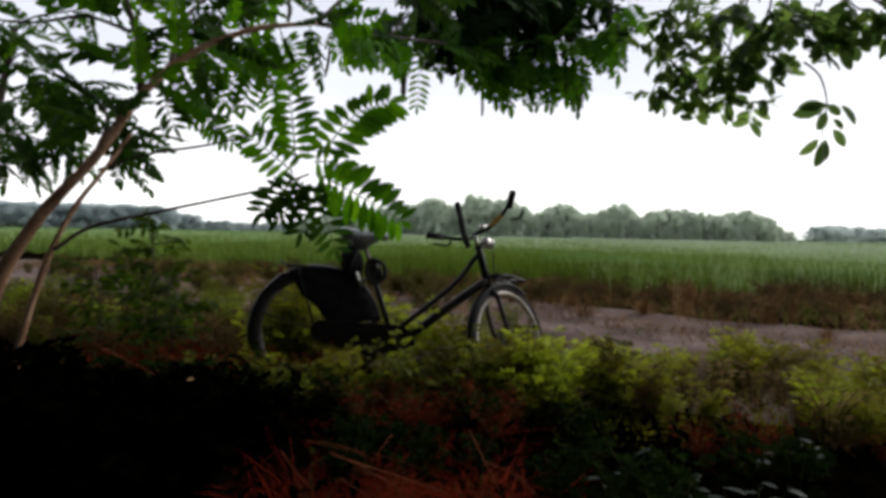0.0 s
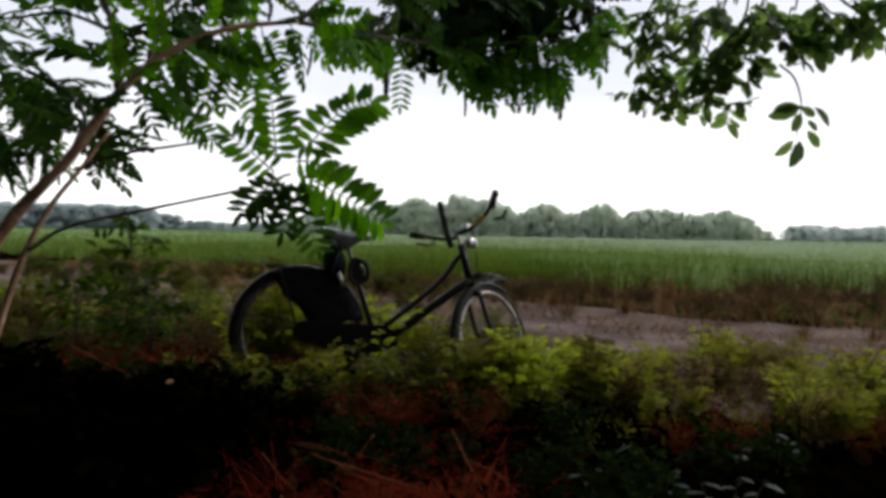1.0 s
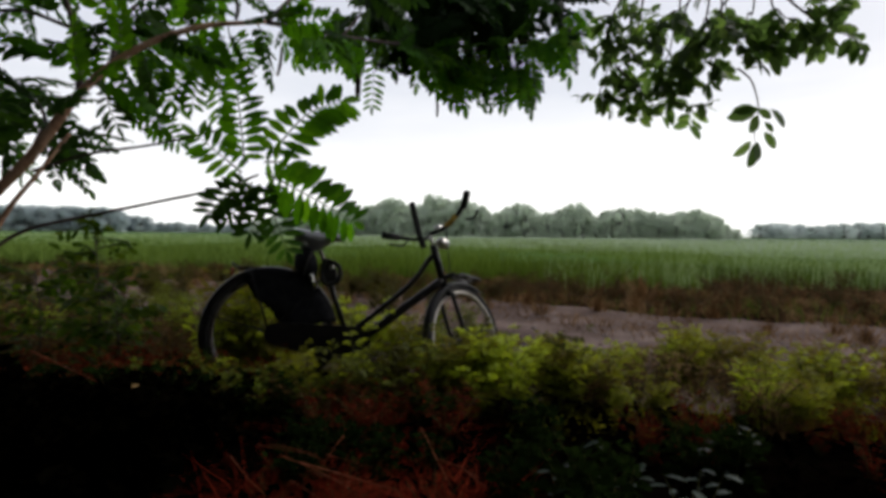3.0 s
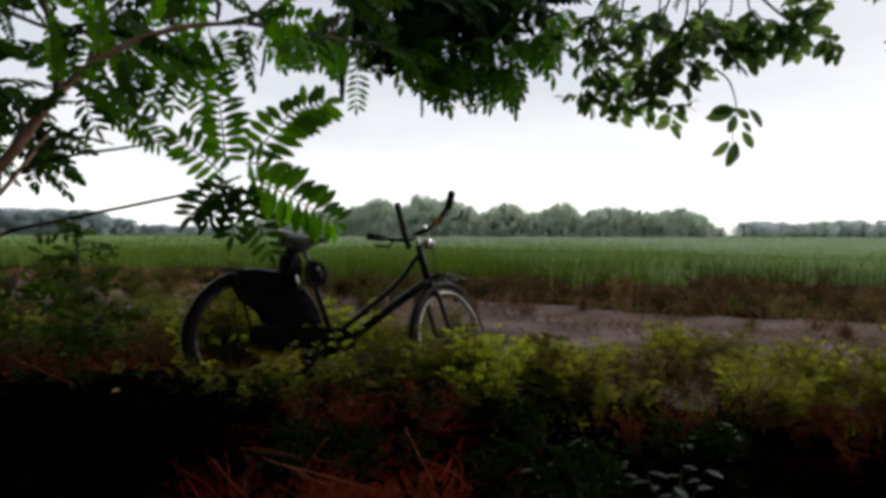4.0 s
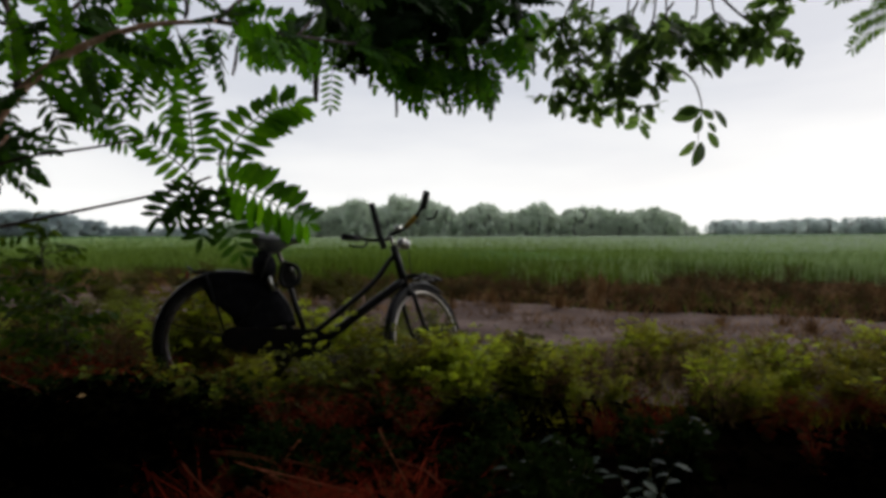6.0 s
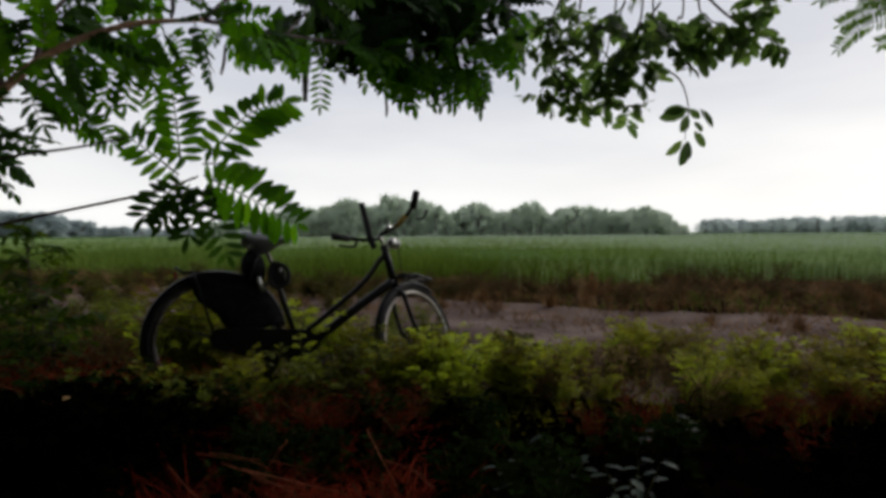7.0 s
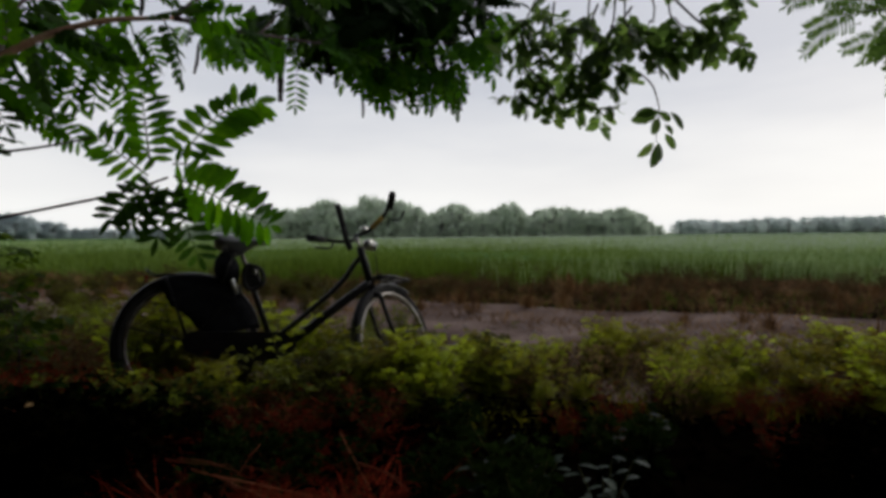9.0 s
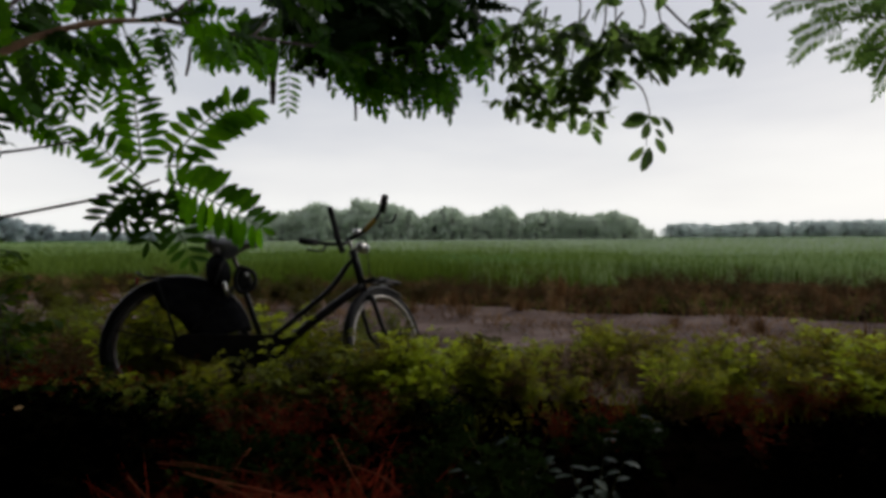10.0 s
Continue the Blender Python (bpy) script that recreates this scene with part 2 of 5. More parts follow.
def ring(geo, radius, r, seg=48, sec=8, a0=0.0, a1=360.0, squash=1.0, m=None):
    """A torus, or an arc of one, round the y axis."""
    full = a1 - a0 >= 360
    n = seg if full else seg + 1
    verts, faces = [], []
    for i in range(n):
        a = radians(a0 + (a1 - a0) * i / seg)
        for k in range(sec):
            b = 2 * math.pi * k / sec
            q = radius + r * math.cos(b)
            verts.append((q * math.cos(a), r * squash * math.sin(b), q * math.sin(a)))
    for i in range(seg):
        j = (i + 1) % n
        for k in range(sec):
            faces.append((i * sec + k, i * sec + (k + 1) % sec, j * sec + (k + 1) % sec, j * sec + k))
    return geo.add(verts, faces, m)


def block(geo, sx, sy, sz, m=None, bevel=0.01):
    bm = bmesh.new()
    bmesh.ops.create_cube(bm, size=1.0, matrix=Matrix.Diagonal((sx, sy, sz, 1)))
    if bevel:
        bmesh.ops.bevel(bm, geom=bm.edges[:], offset=bevel, segments=2, affect="EDGES", profile=0.6)
    bm.verts.index_update()
    geo.add([v.co.copy() for v in bm.verts], [[v.index for v in f.verts] for f in bm.faces], m)
    bm.free()
    return geo


def blob(geo, sx, sy, sz, m=None, sub=2):
    bm = bmesh.new()
    bmesh.ops.create_icosphere(bm, subdivisions=sub, radius=1.0, matrix=Matrix.Diagonal((sx, sy, sz, 1)))
    bm.verts.index_update()
    geo.add([v.co.copy() for v in bm.verts], [[v.index for v in f.verts] for f in bm.faces], m)
    bm.free()
    return geo


def leaf(geo, base, way, up, length, width, fold=0.25, droop=0.15, blunt=0.0):
    """One folded, drooping leaf blade, eight faces."""
    way = Vector(way).normalized()
    side = way.cross(Vector(up)).normalized()
    nor = side.cross(way)
    base = Vector(base)
    st = ((0.0, 0.06), (0.28, 0.82), (0.6, 1.0 + 0.05 * blunt), (0.86, 0.55 + 0.35 * blunt), (1.0, 0.04 + 0.2 * blunt))
    verts, faces = [], []
    for s, w in st:
        c = base + way * (length * s) - nor * (droop * length * s * s)
        h = side * (width * 0.5 * w)
        verts += [c - h + nor * (fold * width * 0.5 * w), c, c + h + nor * (fold * width * 0.5 * w)]
    for i in range(len(st) - 1):
        a = i * 3
        faces += [(a, a + 1, a + 4, a + 3), (a + 1, a + 2, a + 5, a + 4)]
    return geo.add(verts, faces)


def towards(base, way, up=(0, 0, 1), scale=1.0, roll=0.0):
    """A pose whose x axis runs along way, with z as near to up as can be."""
    x = Vector(way).normalized()
    y = Vector(up).cross(x)
    if y.length < 1e-3:
        y = Vector((0, 1, 0)).cross(x)
    y.normalize()
    z = x.cross(y)
    m = Matrix((x, y, z)).transposed().to_4x4()
    return Matrix.Translation(base) @ m @ Matrix.Rotation(radians(roll), 4, "X") @ Matrix.Scale(scale, 4)


# ---------------------------------------------------------------- land
ROAD_N = Vector((0.53, 0.848))          # across the track, away from the eye
ROAD_U = Vector((0.848, -0.53))         # along the track, to the right


def along(u, s, z=0.0):
    """A place u metres along the track and s metres across from the origin."""
    p = ROAD_U * u + ROAD_N * s
    return Vector((p.x, p.y, z))


def lie(x, y):
    """Height of the ground."""
    near = max(0.0, 1 - math.hypot(x, y - 2) / 60)
    h = 0.05 * noise.noise(Vector((x * 0.5, y * 0.5, 0))) + 0.02 * noise.noise(Vector((x * 2.1, y * 2.1, 4)))
    s = ROAD_N.x * x + ROAD_N.y * y
    if 3.2 < s < 6.5:
        h = h * 0.45 - 0.02
    bank = 0.10 * min(1.0, max(0.0, (2.0 - s) / 2.0))
    return near * h + bank * near


def sheet(name, us, ss, height, mat, kind="structure", place=along):
    g = Geo()
    w = len(ss)
    for u in us:
        for s in ss:
            p = place(u, s)
            g.v.append((p.x, p.y, height(p.x, p.y)))
    for i in range(len(us) - 1):
        for j in range(w - 1):
            g.f.append((i * w + j, (i + 1) * w + j, (i + 1) * w + j + 1, i * w + j + 1))
    ob = part(name, g, mat)
    return tagged(ob, kind=kind)


def steps(near, far, step, grow):
    out, x, d = [near], near, step
    while x < far:
        x += d
        d *= grow
        out.append(x)
    return out


us = sorted({-u for u in steps(0, 2600, 0.22, 1.09)} | set(steps(0, 2600, 0.22, 1.09)))
ss = sorted({-u for u in steps(0, 300, 0.22, 1.12)} | set(steps(0, 3000, 0.2, 1.06)))
tagged(sheet("ground", us, ss, lie, SOIL), "bare soil under weeds, shade painted into its dark colour, reaching to the horizon", "ground")

road_us = [-40 + 0.25 * i for i in range(220)]
road_ks = [i / 24 for i in range(25)]


def near_edge(u):
    """The track's near edge, which swings away to the right."""
    return 2.75 + min(1.65, 0.35 * min(1.0, max(0.0, u + 1.0)) + 0.55 * max(0.0, u))


def on_road(u, k):
    return along(u, near_edge(u) + (7.0 - near_edge(u)) * k)


def road_lie(x, y):
    s = ROAD_N.x * x + ROAD_N.y * y
    u = ROAD_U.x * x + ROAD_U.y * y
    edge = min(s - near_edge(u), 7.0 - s)
    ruts = -0.014 * (math.exp(-((s - 4.6) / 0.2) ** 2) + math.exp(-((s - 5.8) / 0.2) ** 2))
    h = lie(x, y) + 0.025 + ruts + 0.012 * noise.noise(Vector((x * 5, y * 5, 9)))
    if edge < 0.12 + 0.2 * noise.noise(Vector((u * 1.1, s, 2))):
        h -= 0.05 * (1 - min(1.0, max(0, edge) / 0.35))
    return h


tagged(sheet("road", road_us, road_ks, road_lie, GRAVEL, place=on_road), "grey-brown rutted dirt track of fine gravel", "dirt road")

rng = random.Random(3)
g = Geo()
for i in range(1500):
    u, s = rng.uniform(-14, 9), rng.uniform(4.2, 6.3)
    p = along(u, s)
    r = rng.uniform(0.006, 0.02)
    z = road_lie(p.x, p.y) + r * 0.2
    o = [Vector((rng.uniform(-1, 1), rng.uniform(-1, 1), rng.uniform(-0.4, 0.4))).normalized() * r for _ in range(5)]
    q = Vector((p.x, p.y, z))
    vs = [q + Vector((r, 0, 0)) + o[0] * .3, q + Vector((0, r, 0)) + o[1] * .3, q + Vector((-r, 0, 0)) + o[2] * .3,
          q + Vector((0, -r, 0)) + o[3] * .3, q + Vector((0, 0, r * 0.7)), q - Vector((0, 0, r * 0.7))]
    g.add(vs, [(0, 1, 4), (1, 2, 4), (2, 3, 4), (3, 0, 4), (1, 0, 5), (2, 1, 5), (3, 2, 5), (0, 3, 5)])
tagged(part("pebbles", g, STONE), "small grey-brown stones strewn on the track", "pebbles", kind="stuff")


def blades(name, count, pick, height, width, lean, mat, label, category, seed, base=None):
    """Grass-like blades, each two quads with a pointed tip, as one mesh."""
    r = np.random.default_rng(seed)
    xy = pick(r, count)
    n = len(xy)
    z0 = np.array([(base or lie)(x, y) for x, y in xy])
    h = height(xy) * r.uniform(0.6, 1.25, n)
    w = width(xy) * r.uniform(0.7, 1.3, n)
    a = r.uniform(0, 2 * np.pi, n)
    d = np.stack([np.cos(a), np.sin(a)], 1)
    b = r.uniform(0, 2 * np.pi, n)
    k = np.stack([np.cos(b), np.sin(b)], 1) * (lean * r.uniform(0.2, 1.6, n) * h)[:, None]
    v = np.zeros((n, 5, 3))
    for i, (t, ww) in enumerate(((0.0, 0.5), (0.0, -0.5), (0.55, -0.42), (0.55, 0.42), (1.0, 0.0))):
        v[:, i, :2] = xy + d * (w * ww)[:, None] + k * t * t
        v[:, i, 2] = z0 + h * t * (1 - 0.15 * t * (i == 4)) - 0.01
    idx = np.arange(n)[:, None] * 5
    quads = (idx + np.array([0, 1, 2, 3])).tolist()
    tris = (idx + np.array([3, 2, 4])).tolist()
    me = bpy.data.meshes.new(name)
    me.from_pydata(v.reshape(-1, 3).tolist(), [], quads + tris)
    me.materials.append(mat)
    me.update()
    return tagged(new(name, me), label, category, kind="stuff")


def strip(u0, u1, s0, s1, skew=1.0, ahead=-99.0):
    def pick(r, n):
        u = r.uniform(u0, u1, n)
        s = s0 + (s1 - s0) * r.uniform(0, 1, n) ** skew
        p = np.stack([u * ROAD_U.x + s * ROAD_N.x, u * ROAD_U.y + s * ROAD_N.y], 1)
        return p[p[:, 1] > ahead]
    return pick


def fan(d0, d1, a0=-46, a1=58, skew=1.0, side=1.0):
    """Places in a fan of directions over the field, past the verge."""
    def pick(r, n):
        a = np.radians(a0 + (a1 - a0) * r.uniform(0, 1, n) ** side)
        d = d0 * (d1 / d0) ** (r.uniform(0, 1, n) ** skew)
        p = np.stack([d * np.sin(a), d * np.cos(a)], 1)
        return p[p @ np.array(ROAD_N) > 8.8 + np.clip(0.45 * (p[:, 0] - 0.5), 0, 3.2) + 0.5 * np.sin(p[:, 0] * 1.3) + 0.35 * np.sin(p[:, 0] * 3.1 + 2) + r.uniform(-0.5, 0.5, len(p))]
    return pick


def crop_height(xy):
    return 0.48 + 0.05 * np.sin(xy[:, 0] * 0.9 + 1) + 0.04 * np.sin(xy[:, 1] * 0.7)


crop_us = sorted({-u for u in steps(0, 1500, 1.0, 1.12)} | set(steps(0, 1500, 1.0, 1.12)))
crop_ss = steps(12.8, 1600, 0.5, 1.09)
ob = sheet("crop_floor", crop_us, crop_ss,
           lambda x, y: 0.27 + 0.07 * noise.noise(Vector((x * 0.3, y * 0.3, 1))), CROP_FLOOR, "stuff")
tagged(ob, "dense green understorey of the crop field", "crop")
blades("crop", 75000, fan(6, 24), crop_height, lambda xy: 0.012 + 0.0 * xy[:, 0], 0.25, CROP,
       "knee-high green grassy crop standing beside the track", "crop", 5)
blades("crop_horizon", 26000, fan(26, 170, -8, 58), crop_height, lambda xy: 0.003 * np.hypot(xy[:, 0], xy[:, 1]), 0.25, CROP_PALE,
       "crop in front of the far trees, haze put into its pale colour", "crop", 9)


def fine_blade(xy):
    """Width of crop blades, broader far off, where each stands for several."""
    return 0.002 * np.hypot(xy[:, 0], xy[:, 1])


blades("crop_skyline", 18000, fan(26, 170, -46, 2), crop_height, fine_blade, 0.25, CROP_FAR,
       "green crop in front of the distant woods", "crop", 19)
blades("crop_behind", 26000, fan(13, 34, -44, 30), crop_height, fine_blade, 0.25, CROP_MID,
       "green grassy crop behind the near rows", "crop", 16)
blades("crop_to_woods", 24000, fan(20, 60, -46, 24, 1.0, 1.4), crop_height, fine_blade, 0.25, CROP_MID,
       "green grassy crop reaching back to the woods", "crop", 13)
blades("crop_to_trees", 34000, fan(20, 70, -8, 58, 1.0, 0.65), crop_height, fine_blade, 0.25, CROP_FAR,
       "green crop reaching back to the trees, haze put into its colour", "crop", 6)
# thicker haze to the right is put into these paler crop blades
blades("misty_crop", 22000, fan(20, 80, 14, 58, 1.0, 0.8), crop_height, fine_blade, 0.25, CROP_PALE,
       "crop with mist painted into its pale colour", "crop", 23)
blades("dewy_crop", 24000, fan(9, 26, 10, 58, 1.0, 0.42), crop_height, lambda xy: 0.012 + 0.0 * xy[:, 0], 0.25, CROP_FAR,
       "crop standing beside the track, haze put into its pale colour", "crop", 12)
blades("verge_grass", 22000, strip(-16, 9, 5.0, 9.2, 0.8), lambda xy: 0.05 + 0.13 * np.clip(0.5 + 0.5 * np.sin(xy[:, 0] * 2.3) * np.sin(xy[:, 1] * 3.1 + 1) + 0.4 * np.sin(xy[:, 0] * 5.3 + xy[:, 1] * 2), 0, 1), lambda xy: 0.009 + 0 * xy[:, 0], 2.0, STRAW,
       "dry brown grass along the edge of the field", "grass", 7)
blades("track_edge_grass", 11000, strip(-9, 7, 2.3, 3.8, ahead=2.3), lambda xy: 0.11 + 0.0 * xy[:, 0], lambda xy: 0.009 + 0 * xy[:, 0], 0.8, GRASS,
       "short yellow-green grass at the edge of the track", "grass", 10)
blades("verge_scrub", 12000, strip(-4, 12, 8.6, 12.6), lambda xy: 0.06 + 0.12 * np.clip(0.5 + 0.5 * np.sin(xy[:, 0] * 1.9) * np.sin(xy[:, 1] * 2.7), 0, 1), lambda xy: 0.011 + 0 * xy[:, 0], 1.8, STRAW,
       "dry brown grass where the verge widens", "grass", 14)
blades("verge_green", 3600, strip(-16, 10, 6.6, 9.4), lambda xy: 0.10 + 0.1 * np.clip(np.sin(xy[:, 0] * 1.3 + 2) + np.sin(xy[:, 1] * 2.3), 0, 1), lambda xy: 0.01 + 0 * xy[:, 0], 0.5, CROP,
       "green grass mixed into the dry verge", "grass", 8)


# ---------------------------------------------------------------- distant woods
def far_tree_meshes(seed, mat, tall=1.0):
    """Trunk and crown of a tree one metre high: limbs that carry clumps of leaf sprays."""
    r = random.Random(seed)
    t = Geo()
    tube(t, [(0, 0, -0.02), (0.01, 0, 0.2), (0.0, 0.01, 0.55)], 0.03, 0.012, 6)
    c = Geo()
    clumps = []
    for i in range(42):
        a, h = r.uniform(0, 6.28), 0.04 + 0.88 * (i / 41) ** 1.1 + r.uniform(-0.02, 0.03)
        dome = math.sqrt(max(0.02, 1 - max(0.0, (h - 0.45) / 0.52) ** 2))
        rad = 0.44 * dome * r.uniform(0.3, 1.0) * (0.8 if tall > 1 else 1.1)
        q = Vector((rad * math.cos(a), rad * math.sin(a), h))
        tube(t, [(0, 0, max(0.12, h - 0.25)), q * 0.6 + Vector((0, 0, h * 0.38)), q], 0.012, 0.003, 4)
        clumps.append((q, r.uniform(0.06, 0.13)))
    for q, rad in clumps:
        for k in range(64):
            d = Vector((r.gauss(0, 1), r.gauss(0, 1), r.gauss(0, 0.8))).normalized() * rad * r.uniform(0.3, 1.35)
            s = r.uniform(0.02, 0.048)
            n = d.normalized() * 0.8 + Vector((r.gauss(0, 0.35), r.gauss(0, 0.35), 0.75 + r.gauss(0, 0.35)))
            x = n.orthogonal().normalized() * s
            x.rotate(Matrix.Rotation(r.uniform(0, 6.28), 3, n.normalized()))
            y = n.normalized().cross(x) * 0.7
            c.add([q + d - x, q + d - y, q + d + x, q + d + y], [(0, 1, 2, 3)])
    return t.mesh("trunk", BARK_FAR), c.mesh("crown", mat, False)


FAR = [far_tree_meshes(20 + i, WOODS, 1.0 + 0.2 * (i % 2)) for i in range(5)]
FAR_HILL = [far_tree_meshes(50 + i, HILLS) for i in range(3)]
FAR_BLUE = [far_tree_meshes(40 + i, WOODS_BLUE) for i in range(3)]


def far_tree(x, y, h, wide, meshes, label, group):
    ob = thing("tree", pose(x, y, -0.05 * h, 0, 0, rng.uniform(0, 360)) @ Matrix.Diagonal((h * wide, h * wide, h, 1)), label, "tree", group)
    part("trunk", meshes[0], None, ob)
    part("crown", meshes[1], None, ob)
    return ob


# skyline of the near woods: bearing in degrees, height in metres at 150 m
SKYLINE = ((-14.5, 3.6), (-10.4, 5.8), (-7.7, 6.8), (-2.8, 8.0), (-1.4, 10.8), (-0.4, 8.9), (1.2, 7.6), (3.0, 10.6), (5.7, 9.2), (7.2, 9.8),
           (8.6, 7.2), (9.3, 6.0), (10.7, 8.5), (13.0, 9.2), (13.9, 6.5), (15.0, 6.2), (16.7, 8.6), (17.7, 9.4), (19.4, 6.0),
           (20.2, 7.0), (23.0, 7.3), (24.9, 6.3), (27.2, 6.9), (29.6, 6.4), (30.7, 5.2), (31.7, 2.6))


def skyline(a):
    return float(np.interp(a, [p[0] for p in SKYLINE], [p[1] for p in SKYLINE]))


rng = random.Random(11)
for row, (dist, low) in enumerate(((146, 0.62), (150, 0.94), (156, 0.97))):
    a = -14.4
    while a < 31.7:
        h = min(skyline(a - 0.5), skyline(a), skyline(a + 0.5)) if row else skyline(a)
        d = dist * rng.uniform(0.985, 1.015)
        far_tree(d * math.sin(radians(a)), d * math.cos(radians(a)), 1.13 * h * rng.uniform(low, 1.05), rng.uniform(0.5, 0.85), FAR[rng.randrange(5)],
                 "broad-crowned tree at the far edge of the field, haze painted into its green", "trees at the field's far edge")
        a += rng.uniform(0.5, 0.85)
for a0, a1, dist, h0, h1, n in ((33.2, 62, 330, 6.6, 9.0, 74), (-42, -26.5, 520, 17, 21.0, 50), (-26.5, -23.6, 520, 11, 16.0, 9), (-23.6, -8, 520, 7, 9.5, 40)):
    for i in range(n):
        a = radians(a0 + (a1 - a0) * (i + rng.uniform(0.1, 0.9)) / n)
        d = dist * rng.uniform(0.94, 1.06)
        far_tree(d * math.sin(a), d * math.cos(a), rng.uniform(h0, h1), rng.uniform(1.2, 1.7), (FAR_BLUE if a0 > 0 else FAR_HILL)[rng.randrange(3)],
                 "tree in the distant woods, haze painted in pale blue-green" if a0 > 0 else "tree on the distant rise, haze painted in blue-grey", "distant woods")


# dry tufts at the foot of the field
def tuft_mesh(seed, mat, n=64, tall=0.24):
    r = random.Random(seed)
    g = Geo()
    for i in range(n):
        a, k = r.uniform(0, 6.28), r.uniform(0.1, 1.0)
        b = Vector((0.06 * math.cos(a) * k, 0.06 * math.sin(a) * k, -0.01))
        h = tall * r.uniform(0.5, 1.0)
        tip = b + Vector((h * 0.8 * k * math.cos(a), h * 0.8 * k * math.sin(a), h * (1 - 0.4 * k)))
        mid = b.lerp(tip, 0.5) + Vector((0, 0, h * 0.15))
        w = Vector((-math.sin(a), math.cos(a), 0)) * 0.004
        g.add([b - w, b + w, mid + w, mid - w, tip], [(0, 1, 2, 3), (3, 2, 4)])
    return g.mesh("grass_tuft", mat)


TUFTS = [tuft_mesh(300 + i, STRAW) for i in range(3)]
rng = random.Random(17)
for i in range(150):
    u, s_at = rng.uniform(-13, 7), rng.uniform(5.6, 9.4)
    p = along(u, s_at)
    ob = new("grass_tuft", rng.choice(TUFTS))
    ob.matrix_basis = pose(p.x, p.y, lie(p.x, p.y), 0, 0, rng.uniform(0, 360)) @ Matrix.Scale(rng.uniform(0.6, 1.25), 4)
    tagged(ob, "dry straw-coloured grass tuft at the field's edge", "grass tuft", "dry tufts along the verge")


for x, y, k in ((3.42, 7.75, 2.3), (3.2, 7.9, 1.5), (5.1, 8.3, 1.6), (1.6, 6.9, 1.3), (4.3, 7.2, 1.2)):
    ob = new("grass_tuft", rng.choice(TUFTS))
    ob.matrix_basis = pose(x, y, lie(x, y), 0, 0, rng.uniform(0, 360)) @ Matrix.Scale(k, 4)
    tagged(ob, "large pale clump of dead grass on the verge", "grass tuft", "dry tufts along the verge")


# ---------------------------------------------------------------- bicycle
def bicycle(m):
    """An old step-through roadster: x forward, y to its left, z up; the rear wheel stands on the origin."""
    bike = thing("bicycle", m, "old black step-through roadster bicycle leaning on its stand in weeds", "bicycle")
    R = 0.345
    rear, front = Vector((0, 0, R)), Vector((1.15, 0, R))
    head_lo, head_hi = Vector((0.985, 0, 0.645)), Vector((0.905, 0, 0.885))
    axis = (head_hi - head_lo).normalized()
    steer = Matrix.Translation(head_lo) @ Matrix.Rotation(radians(35), 4, axis) @ Matrix.Translation(-head_lo)
    bb = Vector((0.44, 0, 0.29))
    seat_top = Vector((0.27, 0, 0.73))

    def line(name, pts, r, mat=PAINT, r1=None, s=None, parent=None, label="", n=6, seg=10):
        pts = smooth_line(pts, n) if len(pts) > 2 else pts
        g = Geo()
        tube(g, [(s @ Vector(p)) if s else p for p in pts], r, r1, seg)
        return part(name, g, mat, parent or bike, label)

    def wheel(name, hub, s):
        w = new(name)
        w.parent = bike
        w.empty_display_size = 0.05
        at = (s or Matrix()) @ Matrix.Translation(hub)
        part("tyre", ring(Geo(), 0.325, 0.021, 64, 10, m=at), RUBBER, w, "worn black rubber tyre")
        # the front rim's sky light and rear rim's weed shade are in the colour
        part("rim", ring(Geo(), 0.300, 0.0125, 64, 8, squash=1.4, m=at), RUST_LIT if s else RUST_SHADED, w, "dull steel rim")
        g = Geo()
        tube(g, [at @ Vector((0, -0.045, 0)), at @ Vector((0, 0.045, 0))], 0.022, seg=12)
        tube(g, [at @ Vector((0, -0.065, 0)), at @ Vector((0, 0.065, 0))], 0.007, seg=8)
        part("hub", g, RUST_SHADED, w)
        g = Geo()
        for i in range(36):
            a = 2 * math.pi * i / 36
            b = a + (0.5 if i % 4 < 2 else -0.5)
            y = 0.03 if i % 2 else -0.03
            tube(g, [at @ Vector((0.021 * math.cos(b), y, 0.021 * math.sin(b))),
                     at @ Vector((0.295 * math.cos(a), 0, 0.295 * math.sin(a)))], 0.0012, seg=4, cap=False)
        part("spokes", g, RUST_SHADED, w)
        return w

    def mudguard(hub, a0, a1, s):
        verts, faces = [], []
        n, k = 36, 6
        for i in range(n + 1):
            a = radians(a0 + (a1 - a0) * i / n)
            for j in range(k + 1):
                b = radians(-72 + 144 * j / k)
                q = 0.333 + 0.034 * math.cos(b)
                verts.append((q * math.cos(a), 0.031 * math.sin(b), q * math.sin(a)))
        for i in range(n):
            for j in range(k):
                c = i * (k + 1) + j
                faces.append((c, c + 1, c + k + 2, c + k + 1))
        ob = part("mudguard", Geo().add(verts, faces, (s or Matrix()) @ Matrix.Translation(hub)), PAINT, bike)
        mod = ob.modifiers.new("thickness", "SOLIDIFY")
        mod.thickness = 0.0025
        return ob

    wheel("rear_wheel", rear, None)
    wheel("front_wheel", front, steer)
    mudguard(rear, 12, 208, None)
    mudguard(front, 62, 205, steer)
    # frame
    line("head_tube", [head_lo - axis * 0.01, head_hi + axis * 0.02], 0.024)
    line("down_tube", [head_lo + axis * 0.055, Vector((0.76, 0, 0.535)), Vector((0.60, 0, 0.405)), bb], 0.026)
